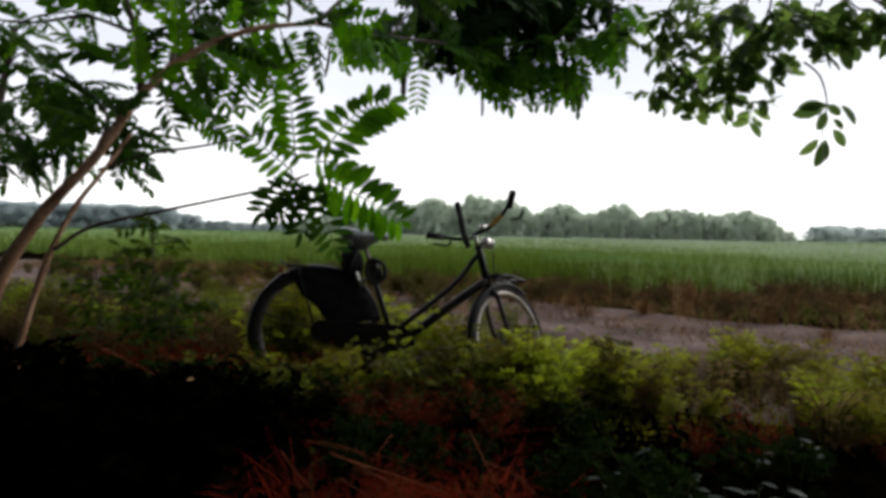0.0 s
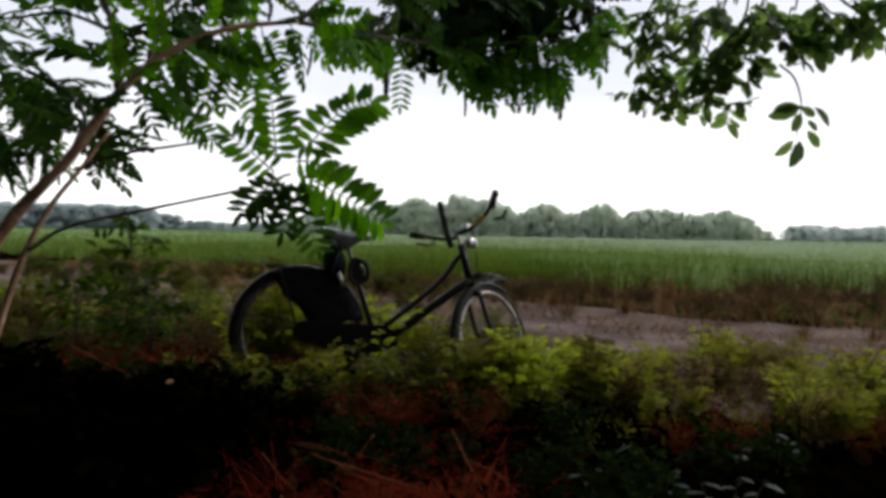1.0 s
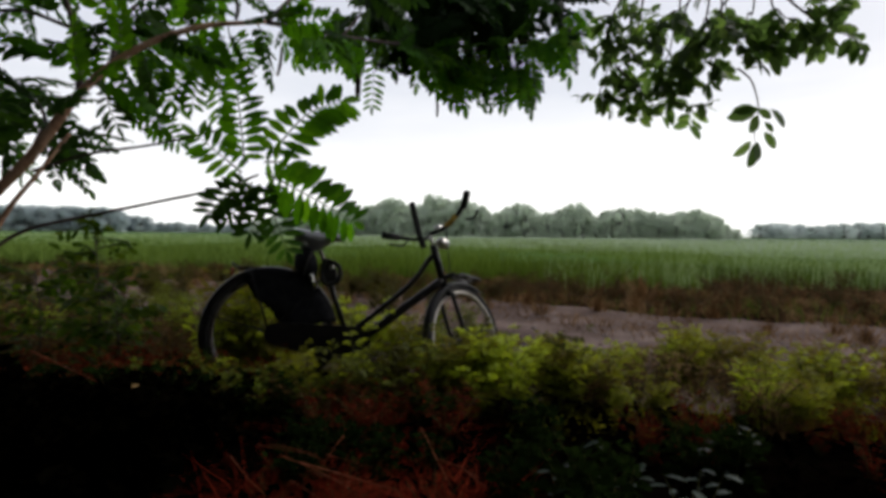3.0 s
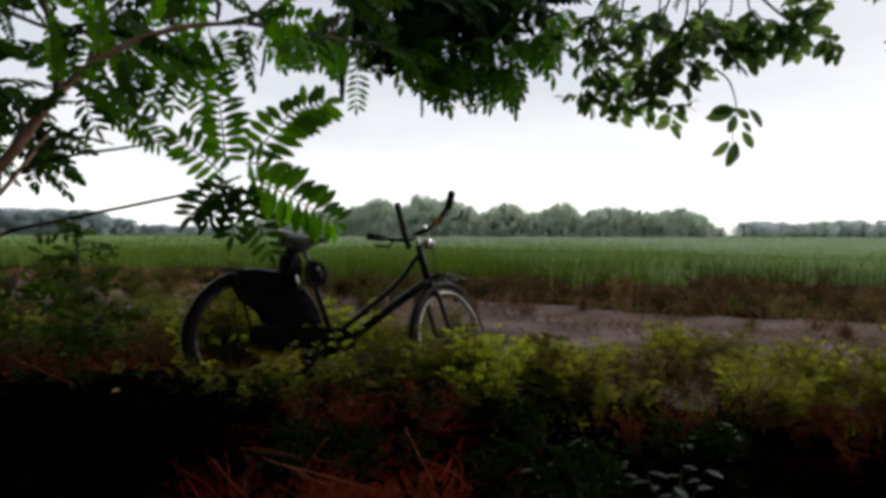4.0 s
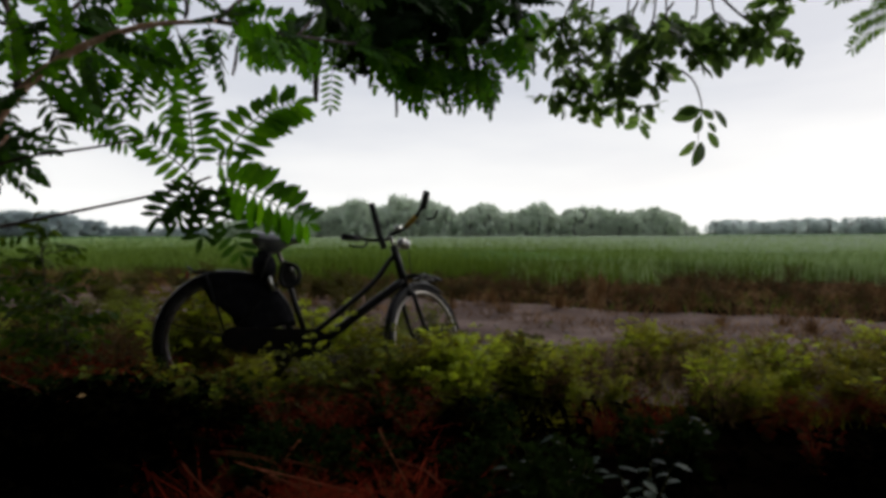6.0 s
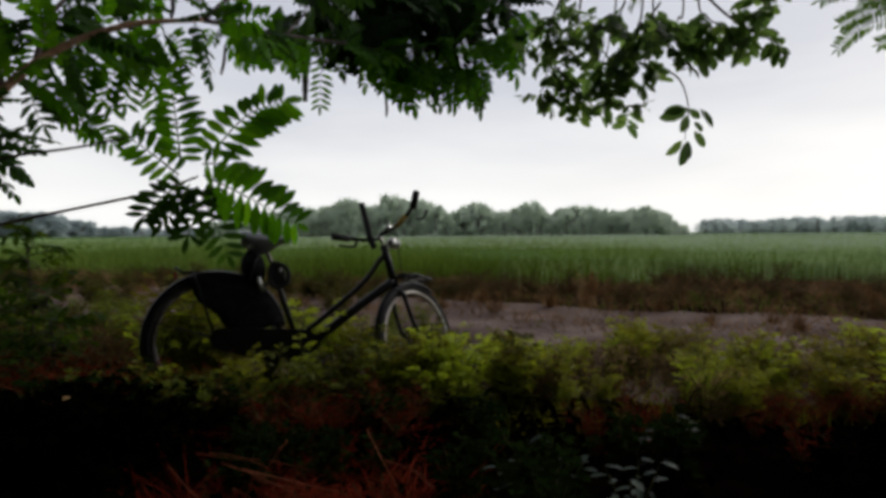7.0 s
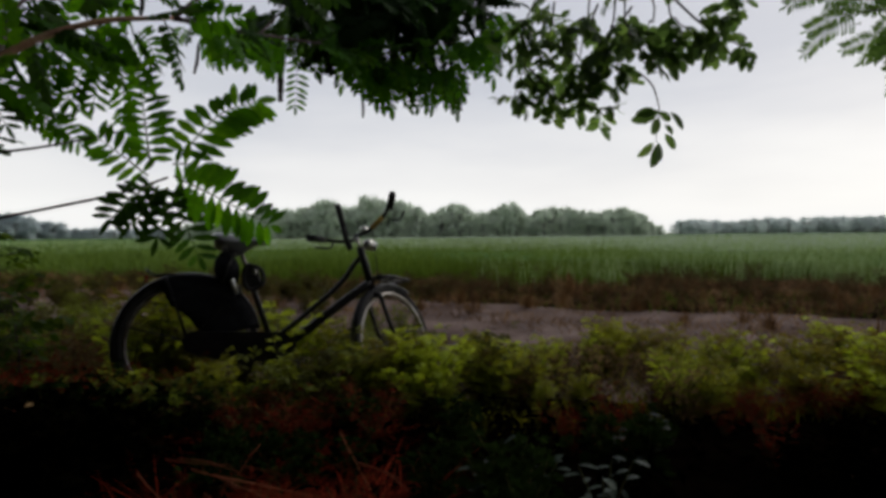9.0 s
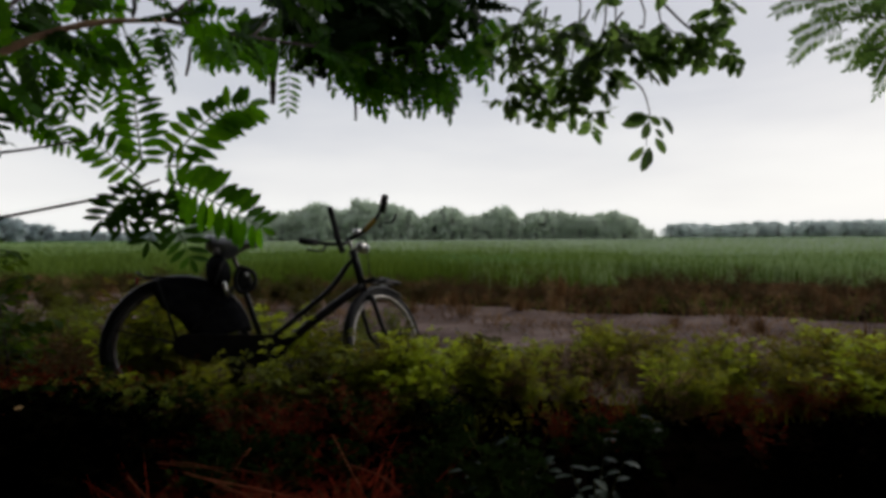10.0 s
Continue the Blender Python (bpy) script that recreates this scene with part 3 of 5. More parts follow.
    line("top_tube", [head_hi - axis * 0.03, Vector((0.868, 0, 0.80)), Vector((0.82, 0, 0.722)), Vector((0.75, 0, 0.640)), Vector((0.655, 0, 0.553)), Vector((0.50, 0, 0.415)), Vector((0.425, 0, 0.35))], 0.016)
    line("seat_tube", [bb, seat_top], 0.0165)
    for y in (-1, 1):
        line("chain_stay", [bb + Vector((0, 0.035 * y, 0)), rear + Vector((0, 0.062 * y, 0))], 0.009)
        line("seat_stay", [seat_top + Vector((0, 0.02 * y, -0.05)), rear + Vector((0, 0.062 * y, 0))], 0.0075)
    g = Geo()
    tube(g, [bb + Vector((0, -0.05, 0)), bb + Vector((0, 0.05, 0))], 0.024, seg=14)
    part("bottom_bracket", g, PAINT, bike)
    # fork
    line("fork_crown", [head_lo + Vector((0.004, -0.05, -0.03)), head_lo + Vector((0.004, 0.05, -0.03))], 0.017, s=steer)
    for y in (-1, 1):
        line("fork_blade", [head_lo + Vector((0.004, 0.05 * y, -0.03)), Vector((1.04, 0.056 * y, 0.48)), Vector((1.082, 0.06 * y, 0.39)),
                            front + Vector((0, 0.062 * y, 0))], 0.015, r1=0.009, s=steer)
        line("mudguard_stay", [front + Vector((0, 0.06 * y, 0.005)), front + Vector((-0.335, 0.03 * y, -0.07))], 0.0028, PAINT, s=steer)
        line("mudguard_stay", [rear + Vector((0, 0.06 * y, 0.005)), rear + Vector((-0.33, 0.03 * y, 0.08))], 0.0028, PAINT)
    # chain case, cranks, pedals
    g = Geo()
    ring_pts = []
    for i in range(40):
        a = 2 * math.pi * (i + 0.5) / 40 - math.pi / 2
        mid, rr = ((bb.x, bb.z), 0.112) if math.cos(a) > 0 else ((0.03, R), 0.058)
        ring_pts.append((mid[0] + rr * math.cos(a), mid[1] + rr * math.sin(a)))
    vs = [(x, -0.055, z) for x, z in ring_pts] + [(x, -0.09, z) for x, z in ring_pts]
    n = len(ring_pts)
    g.add(vs, [tuple(range(n)), tuple(range(2 * n - 1, n - 1, -1))] + [(i, i + n, (i + 1) % n + n, (i + 1) % n) for i in range(n)])
    part("chain_case", g, PAINT, bike, "dented black chain case", smooth=False)
    for y, a in ((-1, -25), (1, 155)):
        tip = bb + Vector((0.165 * math.cos(radians(a)), 0.105 * y, 0.165 * math.sin(radians(a))))
        line("crank", [bb + Vector((0, 0.1 * y, 0)), tip], 0.009, PAINT)
        ped = part("pedal", block(Geo(), 0.09, 0.085, 0.024, Matrix.Translation(tip + Vector((0, 0.05 * y, 0))), 0.006), RUBBER, bike, "worn black rubber pedal")
    line("kick_stand", [bb + Vector((-0.06, 0.03, -0.02)), Vector((0.28, 0.12, 0.12)), Vector((0.22, 0.22, -0.045))], 0.009, PAINT)
    # coat guards, frame lock and pouch
    for y in (-1, 1):
        verts, faces = [], []
        nn, kk = 26, 4
        for i in range(nn + 1):
            a = radians(14 + 104 * i / nn)
            for j in range(kk + 1):
                q = 0.345 - 0.265 * min(1.0, 1.08 - 0.55 * (i / nn) ** 3) * j / kk
                verts.append((q * math.cos(a), y * (0.036 + 0.012 * j / kk), q * math.sin(a)))
        for i in range(nn):
            for j in range(kk):
                c = i * (kk + 1) + j
                faces.append((c, c + 1, c + kk + 2, c + kk + 1))
        ob = part("coat_guard", Geo().add(verts, faces, Matrix.Translation(rear)), CANVAS, bike, "matt black coat guard over the wheel")
        ob.modifiers.new("thickness", "SOLIDIFY").thickness = 0.004
    bag = part("saddle_bag", blob(Geo(), 0.066, 0.095, 0.098, Matrix.Translation((0.165, 0, 0.735)) @ Matrix.Rotation(radians(-14), 4, "Y"), 3), CANVAS, bike, "small rounded black tool bag")
    line("strap", [Vector((0.20, -0.06, 0.82)), Vector((0.17, -0.098, 0.75)), Vector((0.15, -0.07, 0.66))], 0.006, RUBBER, parent=bag)
    part("frame_lock", ring(Geo(), 0.062, 0.013, 26, 8, -60, 240, m=Matrix.Translation((0.2, -0.0, 0.655)) @ Matrix.Rotation(radians(70), 4, "Y") @ Matrix.Rotation(radians(90), 4, "X")), STEEL, bike, "steel ring lock")
    lock = part("lock_case", block(Geo(), 0.085, 0.075, 0.12, Matrix.Translation((0.295, 0, 0.70)) @ Matrix.Rotation(radians(-18), 4, "Y"), 0.02), RUBBER, bike, "dull black lock case on the seat tube")
    part("lock_barrel", blob(Geo(), 0.014, 0.014, 0.014, Matrix.Translation((0.305, -0.042, 0.725))), STEEL, lock, "bright metal lock barrel")
    line("cable_coil", [Vector((0.27, -0.05, 0.765)), Vector((0.34, -0.06, 0.735)), Vector((0.35, -0.06, 0.66)), Vector((0.28, -0.05, 0.63)), Vector((0.25, -0.045, 0.70)), Vector((0.27, -0.05, 0.765))], 0.012, RUBBER, label="coiled black lock cable")
    # carrier
    carrier = new("carrier")
    carrier.parent = bike
    for y in (-0.055, 0.0, 0.055):
        line("rail", [Vector((0.20, y, 0.688)), Vector((0.0, y, 0.692)), Vector((-0.12, y, 0.69)), Vector((-0.19, y * 0.8, 0.688))], 0.005, PAINT, parent=carrier)
    for x in (0.15, -0.05, -0.185):
        line("cross_bar", [Vector((x, -0.058, 0.689)), Vector((x, 0.058, 0.689))], 0.0045, PAINT, parent=carrier)
    for y in (-1, 1):
        line("strut", [rear + Vector((-0.01, 0.065 * y, 0.01)), Vector((-0.13, 0.057 * y, 0.688))], 0.005, PAINT, parent=carrier)
    line("tail_loop", [Vector((-0.19, -0.045, 0.688)), Vector((-0.225, 0, 0.715)), Vector((-0.19, 0.045, 0.688))], 0.006, PAINT, parent=carrier)
    part("reflector", block(Geo(), 0.014, 0.06, 0.04, Matrix.Translation((-0.222, 0, 0.668)), 0.005), REFLECT, bike, "dull red rear reflector")
    # saddle
    sp = Vector((0.215, 0, 0.838))
    line("seat_post", [seat_top - Vector((-0.02, 0, 0.03)), sp + Vector((0.0, 0, 0.03))], 0.0125, RUST_SHADED, label="tarnished steel seat post")
    g = Geo()
    verts, faces = [], []
    nn, kk = 18, 12
    for i in range(nn + 1):
        t = i / nn
        x = -0.13 + 0.28 * t
        w = 0.105 * (1 - t) ** 0.9 * (1 if t > 0.08 else 0.75 + 3 * t) + 0.02
        w = w if 0 < i < nn else w * 0.55
        top = 0.03 + 0.028 * (1 - t) ** 2 + 0.012 * t * t
        for j in range(kk):
            a = 2 * math.pi * j / kk
            zz = math.sin(a)
            verts.append((x, w * math.cos(a) * (1 if zz > -0.1 else 0.6), (top if zz > 0 else -0.02 - 0.065 * math.sin(math.pi * min(1, 0.12 + t)) ** 2) * abs(zz) ** 0.7))
    for i in range(nn):
        for j in range(kk):
            faces.append((i * kk + j, (i + 1) * kk + j, (i + 1) * kk + (j + 1) % kk, i * kk + (j + 1) % kk))
    faces += [tuple(range(kk)), tuple(nn * kk + j for j in range(kk))[::-1]]
    g.add(verts, faces, Matrix.Translation(sp + Vector((0.0, 0, 0.05))) @ Matrix.Rotation(radians(-4), 4, "Y") @ Matrix.Diagonal((0.97, 0.97, 0.95, 1)))
    saddle = part("saddle", g, VINYL, bike, "wide worn black vinyl saddle")
    for y in (-1, 1):
        ring_m = Matrix.Translation(sp + Vector((-0.07, 0.055 * y, 0.03)))
        g = Geo()
        tube(g, [ring_m @ Vector((0.017 * math.cos(k * 0.9), 0.017 * math.sin(k * 0.9), -0.035 + 0.0019 * k)) for k in range(40)], 0.0028, seg=5)
        part("spring", g, STEEL, saddle)
    # steering: stem, bars, grips, levers, lamp
    top = head_hi + axis * 0.09
    line("stem", [head_hi, top], 0.0115, STEEL, s=steer, label="dull chrome stem")
    bars = line("handlebar", [top + Vector((-0.15, 0.235, 0.02)), top + Vector((-0.06, 0.225, 0.025)), top + Vector((0.04, 0.16, 0.015)), top + Vector((0.045, 0.06, 0.0)),
                              top, top + Vector((0.045, -0.07, 0.03)), top + Vector((0.05, -0.165, 0.078)), top + Vector((0.012, -0.255, 0.118)),
                              top + Vector((-0.04, -0.325, 0.15))], 0.0125, PAINT, s=steer, label="swept-back dark handlebar")
    for name, pts, r, mat, label in (
            ("grip", [(-0.05, 0.222, 0.025), (-0.165, 0.237, 0.018)], 0.021, RUBBER, "black rubber grip"),
            ("grip", [(0.015, -0.255, 0.105), (-0.045, -0.335, 0.155)], 0.021, RUBBER, "black rubber grip"),
            ("brake_lever", [(0.0, 0.19, 0.01), (-0.03, 0.205, -0.03), (-0.13, 0.22, -0.035)], 0.007, PAINT, ""),
            ("brake_lever", [(0.065, -0.23, 0.05), (0.075, -0.28, 0.045), (0.05, -0.33, 0.07)], 0.007, PAINT, ""),
            ("bar_sleeve", [(0.047, -0.085, 0.038), (0.048, -0.175, 0.083)], 0.0155, BRASS, "yellow sleeve on the bar"),
            # upright stalk, taken for the bar's other gripped end
            ("upright_stalk", [(-0.02, 0.035, -0.08), (-0.04, 0.045, -0.02), (-0.05, 0.06, 0.08), (-0.075, 0.07, 0.205)], 0.019, RUBBER, "black upright stalk"),
            ("bell", [(0.03, -0.04, 0.02), (0.03, -0.04, 0.05)], 0.024, STEEL, "small chrome bell")):
        line(name, [top + Vector(p) for p in pts], r, mat, s=steer, parent=bars, label=label)
    lamp = part("headlight", blob(Geo(), 0.045, 0.037, 0.037, steer @ Matrix.Translation(head_hi + Vector((0.075, 0, 0.05)))), STEEL, bike, "dull chrome headlight shell")
    part("lens", blob(Geo(), 0.016, 0.034, 0.034, steer @ Matrix.Translation(head_hi + Vector((0.112, 0, 0.05)))), GLASS_LAMP, lamp, "clear lamp glass")
    line("lamp_bracket", [head_hi + Vector((0.01, 0, 0.01)), head_hi + Vector((0.07, 0, 0.025))], 0.006, STEEL, s=steer)
    # dynamo and small front rack over the wheel
    g = Geo()
    for y in (-0.05, 0.0, 0.05):
        tube(g, [steer @ Vector(p) for p in ((0.97, y, 0.71), (1.1, y, 0.745), (1.28, y, 0.735))], 0.008, seg=6)
    for x in (1.02, 1.14, 1.27):
        tube(g, [steer @ Vector((x, -0.055, 0.738)), steer @ Vector((x, 0.055, 0.738))], 0.007, seg=6)
    part("front_rack", g, PAINT, bike)
    line("brake_cable", [top + Vector((0.03, -0.1, 0.0)), top + Vector((0.10, -0.05, -0.1)), head_lo + Vector((0.04, -0.02, 0.02))], 0.0032, RUBBER, s=steer)
    return bike


bicycle(pose(-0.722, 3.11, 0.0, 0, 0, 11) @ Matrix.Scale(1.01, 4) @ Matrix.Rotation(radians(4.5), 4, "Y") @ Matrix.Rotation(radians(-8), 4, "X"))


# ---------------------------------------------------------------- leaning tree and canopy
def compound_leaf(seed, pairs, length, leaf_len, leaf_w, droop, spread=62, mat=None):
    """A pinnate leaf along x: a thin drooping rachis with pairs of leaflets."""
    r = random.Random(seed)
    g = Geo()

    def at(t):
        return Vector((length * t, 0.02 * length * math.sin(3 * t + seed), -droop * length * t * t))
    tube(g, [at(i / 8) for i in range(9)], 0.0035, 0.0012, 4, cap=False)
    for i in range(pairs):
        t = 0.14 + 0.82 * i / (pairs - 1)
        d = (at(min(1, t + 0.05)) - at(t - 0.05)).normalized()
        k = (0.75 + 0.4 * math.sin(math.pi * min(1, t * 0.95 + 0.1)))
        for s in (-1, 1):
            a = radians(spread * (1 - 0.3 * t) + r.uniform(-9, 9)) * s
            way = Matrix.Rotation(a, 3, "Z") @ d + Vector((0, 0, r.uniform(-0.25, 0.12)))
            leaf(g, at(t + r.uniform(-0.01, 0.01)), way, (r.uniform(-.3, .3), r.uniform(-.3, .3), 1), leaf_len * k * r.uniform(0.85, 1.1), leaf_w * k * r.uniform(0.85, 1.1), 0.12, r.uniform(0.0, 0.25))
    leaf(g, at(1.0), at(1.0) - at(0.9), (0, 0, 1), leaf_len, leaf_w)
    return g.mesh("compound_leaf", mat)


def blade_mesh(name, seed, length, width, mat, blunt=0.0, droop=0.15):
    """A single leaf blade along x, shared by many leaves."""
    g = Geo()
    leaf(g, (0, 0, 0), (1, 0, 0), (0, 0.05 * seed, 1), length, width, 0.15, droop, blunt)
    return g.mesh(name, mat)


def sprig(tree, m, seed, n, length, twig_mesh, blades, blade_len=1.0):
    """A twig end with oval leaves, each of its own."""
    r = random.Random(seed)
    ob = hang(tree, "sprig", twig_mesh, m)
    for i in range(n):
        t = 0.2 + 0.8 * i / (n - 1)
        a = radians(r.uniform(25, 85)) * (1 if i % 2 else -1)
        way = Vector((math.cos(a), math.sin(a), r.uniform(-0.7, 0.2)))
        lf = part("leaf", r.choice(blades), None, ob)
        lf.matrix_basis = towards((length * t, 0, -0.03 * t * t), way, (r.uniform(-.6, .6), r.uniform(-.6, .6), 1), blade_len * r.uniform(0.75, 1.15))
    return ob


def big_frond(tree, a, mid, b, size=1.0, pairs=11, leaflets=None, facing=None):
    """A large arching pinnate leaf from a by mid to b, whose leaflets are pieces of their own."""
    a, mid, b = Vector(a), Vector(mid), Vector(b)
    line = [p - a for p in smooth_line([a, mid, b], 6)]
    g = Geo()
    tube(g, line, 0.0036, 0.0014, 5, cap=False)
    ob = hang(tree, "compound_leaf", g.mesh("rachis", BARK_GREEN), Matrix.Translation(a))
    nor = Vector(facing or (rng.uniform(-0.2, 0.2), -1, rng.uniform(0.0, 0.3))).normalized()
    n = len(line) - 1
    for i in range(pairs * 2 + 1):
        t = min(1.0, 0.1 + 0.88 * (i // 2) / (pairs - 1)) if i < pairs * 2 else 1.0
        k = min(n - 1, int(t * n))
        at = line[k].lerp(line[k + 1], t * n - k)
        d = (line[k + 1] - line[k]).normalized()
        side = nor.cross(d).normalized() * ((1 if i % 2 else -1) if i < pairs * 2 else 0)
        ang = radians(86 - 28 * t + rng.uniform(-5, 5)) if i < pairs * 2 else 0.0
        way = d * math.cos(ang) + side * math.sin(ang) + nor * rng.uniform(-0.25, 0.15)
        lf = part("leaflet", rng.choice(leaflets or LEAFLETS), None, ob)
        up = nor + Vector((rng.uniform(-.18, .18), rng.uniform(-.1, .1), rng.uniform(-.18, .18)))
        lf.matrix_basis = towards(at, way, up, size * (0.68 + 0.38 * math.sin(math.pi * (0.15 + 0.7 * t))) * rng.uniform(0.88, 1.1))
    return ob


BARK_GREEN = material("leaf_stalk", [(0.03, 0.06, 0.01), (0.07, 0.12, 0.02), (0.1, 0.15, 0.03)], 0.6, 12, 0.1, spec=0.1)
LEAFLETS = [blade_mesh("leaflet", i - 1, 0.115, 0.037, LEAF, 0.05, 0.05 + 0.1 * i) for i in range(3)]
LEAFLETS_SHADED = [blade_mesh("leaflet", i - 1, 0.11, 0.035, LEAF_SHADED, 0.05, 0.05 + 0.1 * i) for i in range(3)]
OVALS = [blade_mesh("leaf", i - 1, 0.062 + 0.007 * i, 0.036, LEAF_BROAD, 0.4, 0.1 + 0.1 * i) for i in range(3)]
OVALS_SAP = [blade_mesh("leaf", i - 1, 0.06 + 0.006 * i, 0.034, LEAF_SAP, 0.3, 0.1 + 0.1 * i) for i in range(3)]
FEATHERLETS = [blade_mesh("leaflet", i - 1, 0.062, 0.0145, LEAF_PALE, 0.2, 0.05 + 0.1 * i) for i in range(3)]
FEATHER = [compound_leaf(85 + i, 14, 0.30, 0.06, 0.017, 0.1 + 0.1 * i, 78, mat=LEAF_PALE) for i in range(3)]
g = Geo()
tube(g, [(0, 0, 0), (0.1, 0.01, -0.01), (0.2, 0.0, -0.03)], 0.003, 0.0015, 4, cap=False)
TWIGLET = g.mesh("sprig", BARK_DARK)
# shaded, lit and core-dark fronds differ by the shade in their leaf colour
SMALL = [compound_leaf(70 + i, 9, 0.33, 0.09, 0.043, 0.1 + 0.12 * i, 80, mat=LEAF_SHADED) for i in range(3)]
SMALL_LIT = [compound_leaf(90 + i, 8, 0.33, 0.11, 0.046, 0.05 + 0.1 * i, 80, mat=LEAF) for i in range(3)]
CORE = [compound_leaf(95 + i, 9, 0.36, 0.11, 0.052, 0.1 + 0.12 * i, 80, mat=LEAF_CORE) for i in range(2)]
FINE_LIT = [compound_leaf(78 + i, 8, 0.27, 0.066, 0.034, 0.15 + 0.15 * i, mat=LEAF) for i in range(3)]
FINE = [compound_leaf(75 + i, 8, 0.27, 0.064, 0.033, 0.15 + 0.15 * i, mat=LEAF_SHADED) for i in range(3)]


def limb(tree, name, pts, r0, r1, mat=BARK, knots=0.12, seg=10, label=""):
    g = Geo()
    line = smooth_line(pts, 7)
    tube(g, line, r0, r1, seg, knots)
    ob = part(name, g, mat, tree, label)
    ob.matrix_parent_inverse = tree.matrix_basis.inverted()
    return line


def hang(tree, name, mesh, m):
    ob = part(name, mesh, None, tree)
    ob.matrix_parent_inverse = tree.matrix_basis.inverted()
    ob.matrix_basis = m
    return ob


def sprigs(tree, line, n, r, scale, blades, t0=0.15, wide=0.7, sag=0.15, leaves=8, blade_len=1.0):
    """Sprigs of oval leaves along a line of points."""
    for i in range(n):
        t = min(0.999, t0 + (1 - t0) * (i + r.uniform(0, 0.8)) / n)
        k = int(t * (len(line) - 1))
        p = line[k].lerp(line[k + 1], t * (len(line) - 1) - k)
        d = (line[k + 1] - line[k]).normalized()
        side = d.orthogonal().normalized()
        side.rotate(Matrix.Rotation(r.uniform(0, 6.28), 3, d))
        way = d * r.uniform(0.1, 0.8) + side * wide + Vector((0, 0, -sag * r.uniform(0.2, 1.8)))
        m = towards(p, way, (r.uniform(-.3, .3), r.uniform(-.3, .3), 1), r.uniform(*scale), r.uniform(-40, 40))
        sprig(tree, m, r.random(), leaves, 0.2, TWIGLET, blades, blade_len)


def leafy(tree, name, meshes, line, n, r, scale=(0.8, 1.2), sag=0.35, wide=0.9, t0=0.15, t1=1.0, facing=None):
    """Leaves set alternately along a line of points."""
    for i in range(n):
        t = t0 + (t1 - t0) * (i + r.uniform(0, 0.8)) / n
        k = min(len(line) - 2, int(t * (len(line) - 1)))
        p = line[k].lerp(line[k + 1], t * (len(line) - 1) - k) if t < 1 else line[-1]
        d = (line[k + 1] - line[k]).normalized()
        side = d.orthogonal().normalized()
        side.rotate(Matrix.Rotation(r.uniform(0, 6.28), 3, d))
        way = d * r.uniform(0.1, 0.8) + side * wide + Vector((0, 0, -sag * r.uniform(0.2, 1.8)))
        hang(tree, name, r.choice(meshes), towards(p, way, facing or (r.uniform(-.3, .3), r.uniform(-.3, .3), 1), r.uniform(*scale), r.uniform(-40, 40)))


rng = random.Random(21)
base = (-1.43, 1.75, 0.48)
tree = thing("leaning_tree", pose(base[0] - 0.05, base[1], 0), "slender tree with arching smooth brown trunk and pinnate leaves", "tree")
trunk = limb(tree, "trunk", [(base[0] - 0.08, base[1], -0.05), (-1.41, 1.75, 0.62), (-1.27, 1.75, 0.90), (-1.11, 1.80, 1.12), (-0.99, 1.85, 1.33), (-0.87, 1.95, 1.50), (-0.69, 2.05, 1.62), (-0.50, 2.20, 1.70)], 0.0235, 0.007, label="smooth brown arching trunk")
foot = (-1.31, 1.72, 0.35)
stem = limb(tree, "stem", [(foot[0], foot[1], -0.05), (-1.29, 1.70, 0.44), (-1.26, 1.70, 0.59), (-1.19, 1.70, 0.80), (-1.14, 1.75, 0.96), (-1.08, 1.80, 1.08), (-1.05, 1.90, 1.21)], 0.012, 0.005, BARK)
twig = limb(tree, "twig", [(-1.17, 1.70, 0.83), (-1.09, 1.75, 0.90), (-0.95, 1.85, 0.95), (-0.79, 1.95, 1.00), (-0.64, 2.05, 1.05), (-0.50, 2.10, 1.11)], 0.0065, 0.004, BARK_DARK)
limb(tree, "twig", [(-1.10, 1.80, 1.08), (-0.97, 1.85, 1.14), (-0.80, 1.90, 1.18), (-0.65, 2.00, 1.24), (-0.56, 2.10, 1.30)], 0.005, 0.003, BARK_DARK)
top = limb(tree, "branch", [(-0.50, 2.20, 1.70), (-0.36, 2.80, 1.87), (-0.04, 3.60, 2.10), (0.38, 4.20, 2.25), (0.91, 4.40, 2.41), (1.38, 4.50, 2.50)], 0.010, 0.005, BARK_DARK)
top2 = limb(tree, "branch", [(-0.50, 2.20, 1.70), (-0.42, 2.80, 2.09), (-0.11, 3.60, 2.51), (0.45, 4.20, 2.74), (1.28, 4.50, 2.85)], 0.010, 0.005, BARK_DARK)
top3 = limb(tree, "branch", [(-0.30, 3.00, 1.93), (-0.18, 3.60, 2.30), (0.17, 4.40, 2.61), (0.76, 4.80, 2.78), (1.43, 5.00, 2.92)], 0.008, 0.004, BARK_DARK)
top4 = limb(tree, "branch", [(-0.04, 3.60, 2.10), (0.23, 4.60, 2.56), (0.56, 5.20, 2.88), (1.01, 5.40, 2.91)], 0.008, 0.004, BARK_DARK)
up = limb(tree, "branch", [(-0.99, 1.85, 1.33), (-1.20, 2.20, 1.65), (-1.46, 2.50, 2.04), (-1.83, 2.80, 2.45)], 0.012, 0.005, BARK_DARK)
up2 = limb(tree, "branch", [(-0.92, 1.90, 1.43), (-1.05, 2.30, 1.75), (-1.01, 2.60, 1.99), (-0.84, 2.90, 2.18)], 0.010, 0.004, BARK_DARK)
up3 = limb(tree, "branch", [(-1.20, 2.20, 1.65), (-1.39, 2.20, 1.71), (-1.66, 2.30, 1.72), (-1.97, 2.40, 1.77)], 0.008, 0.004, BARK_DARK)
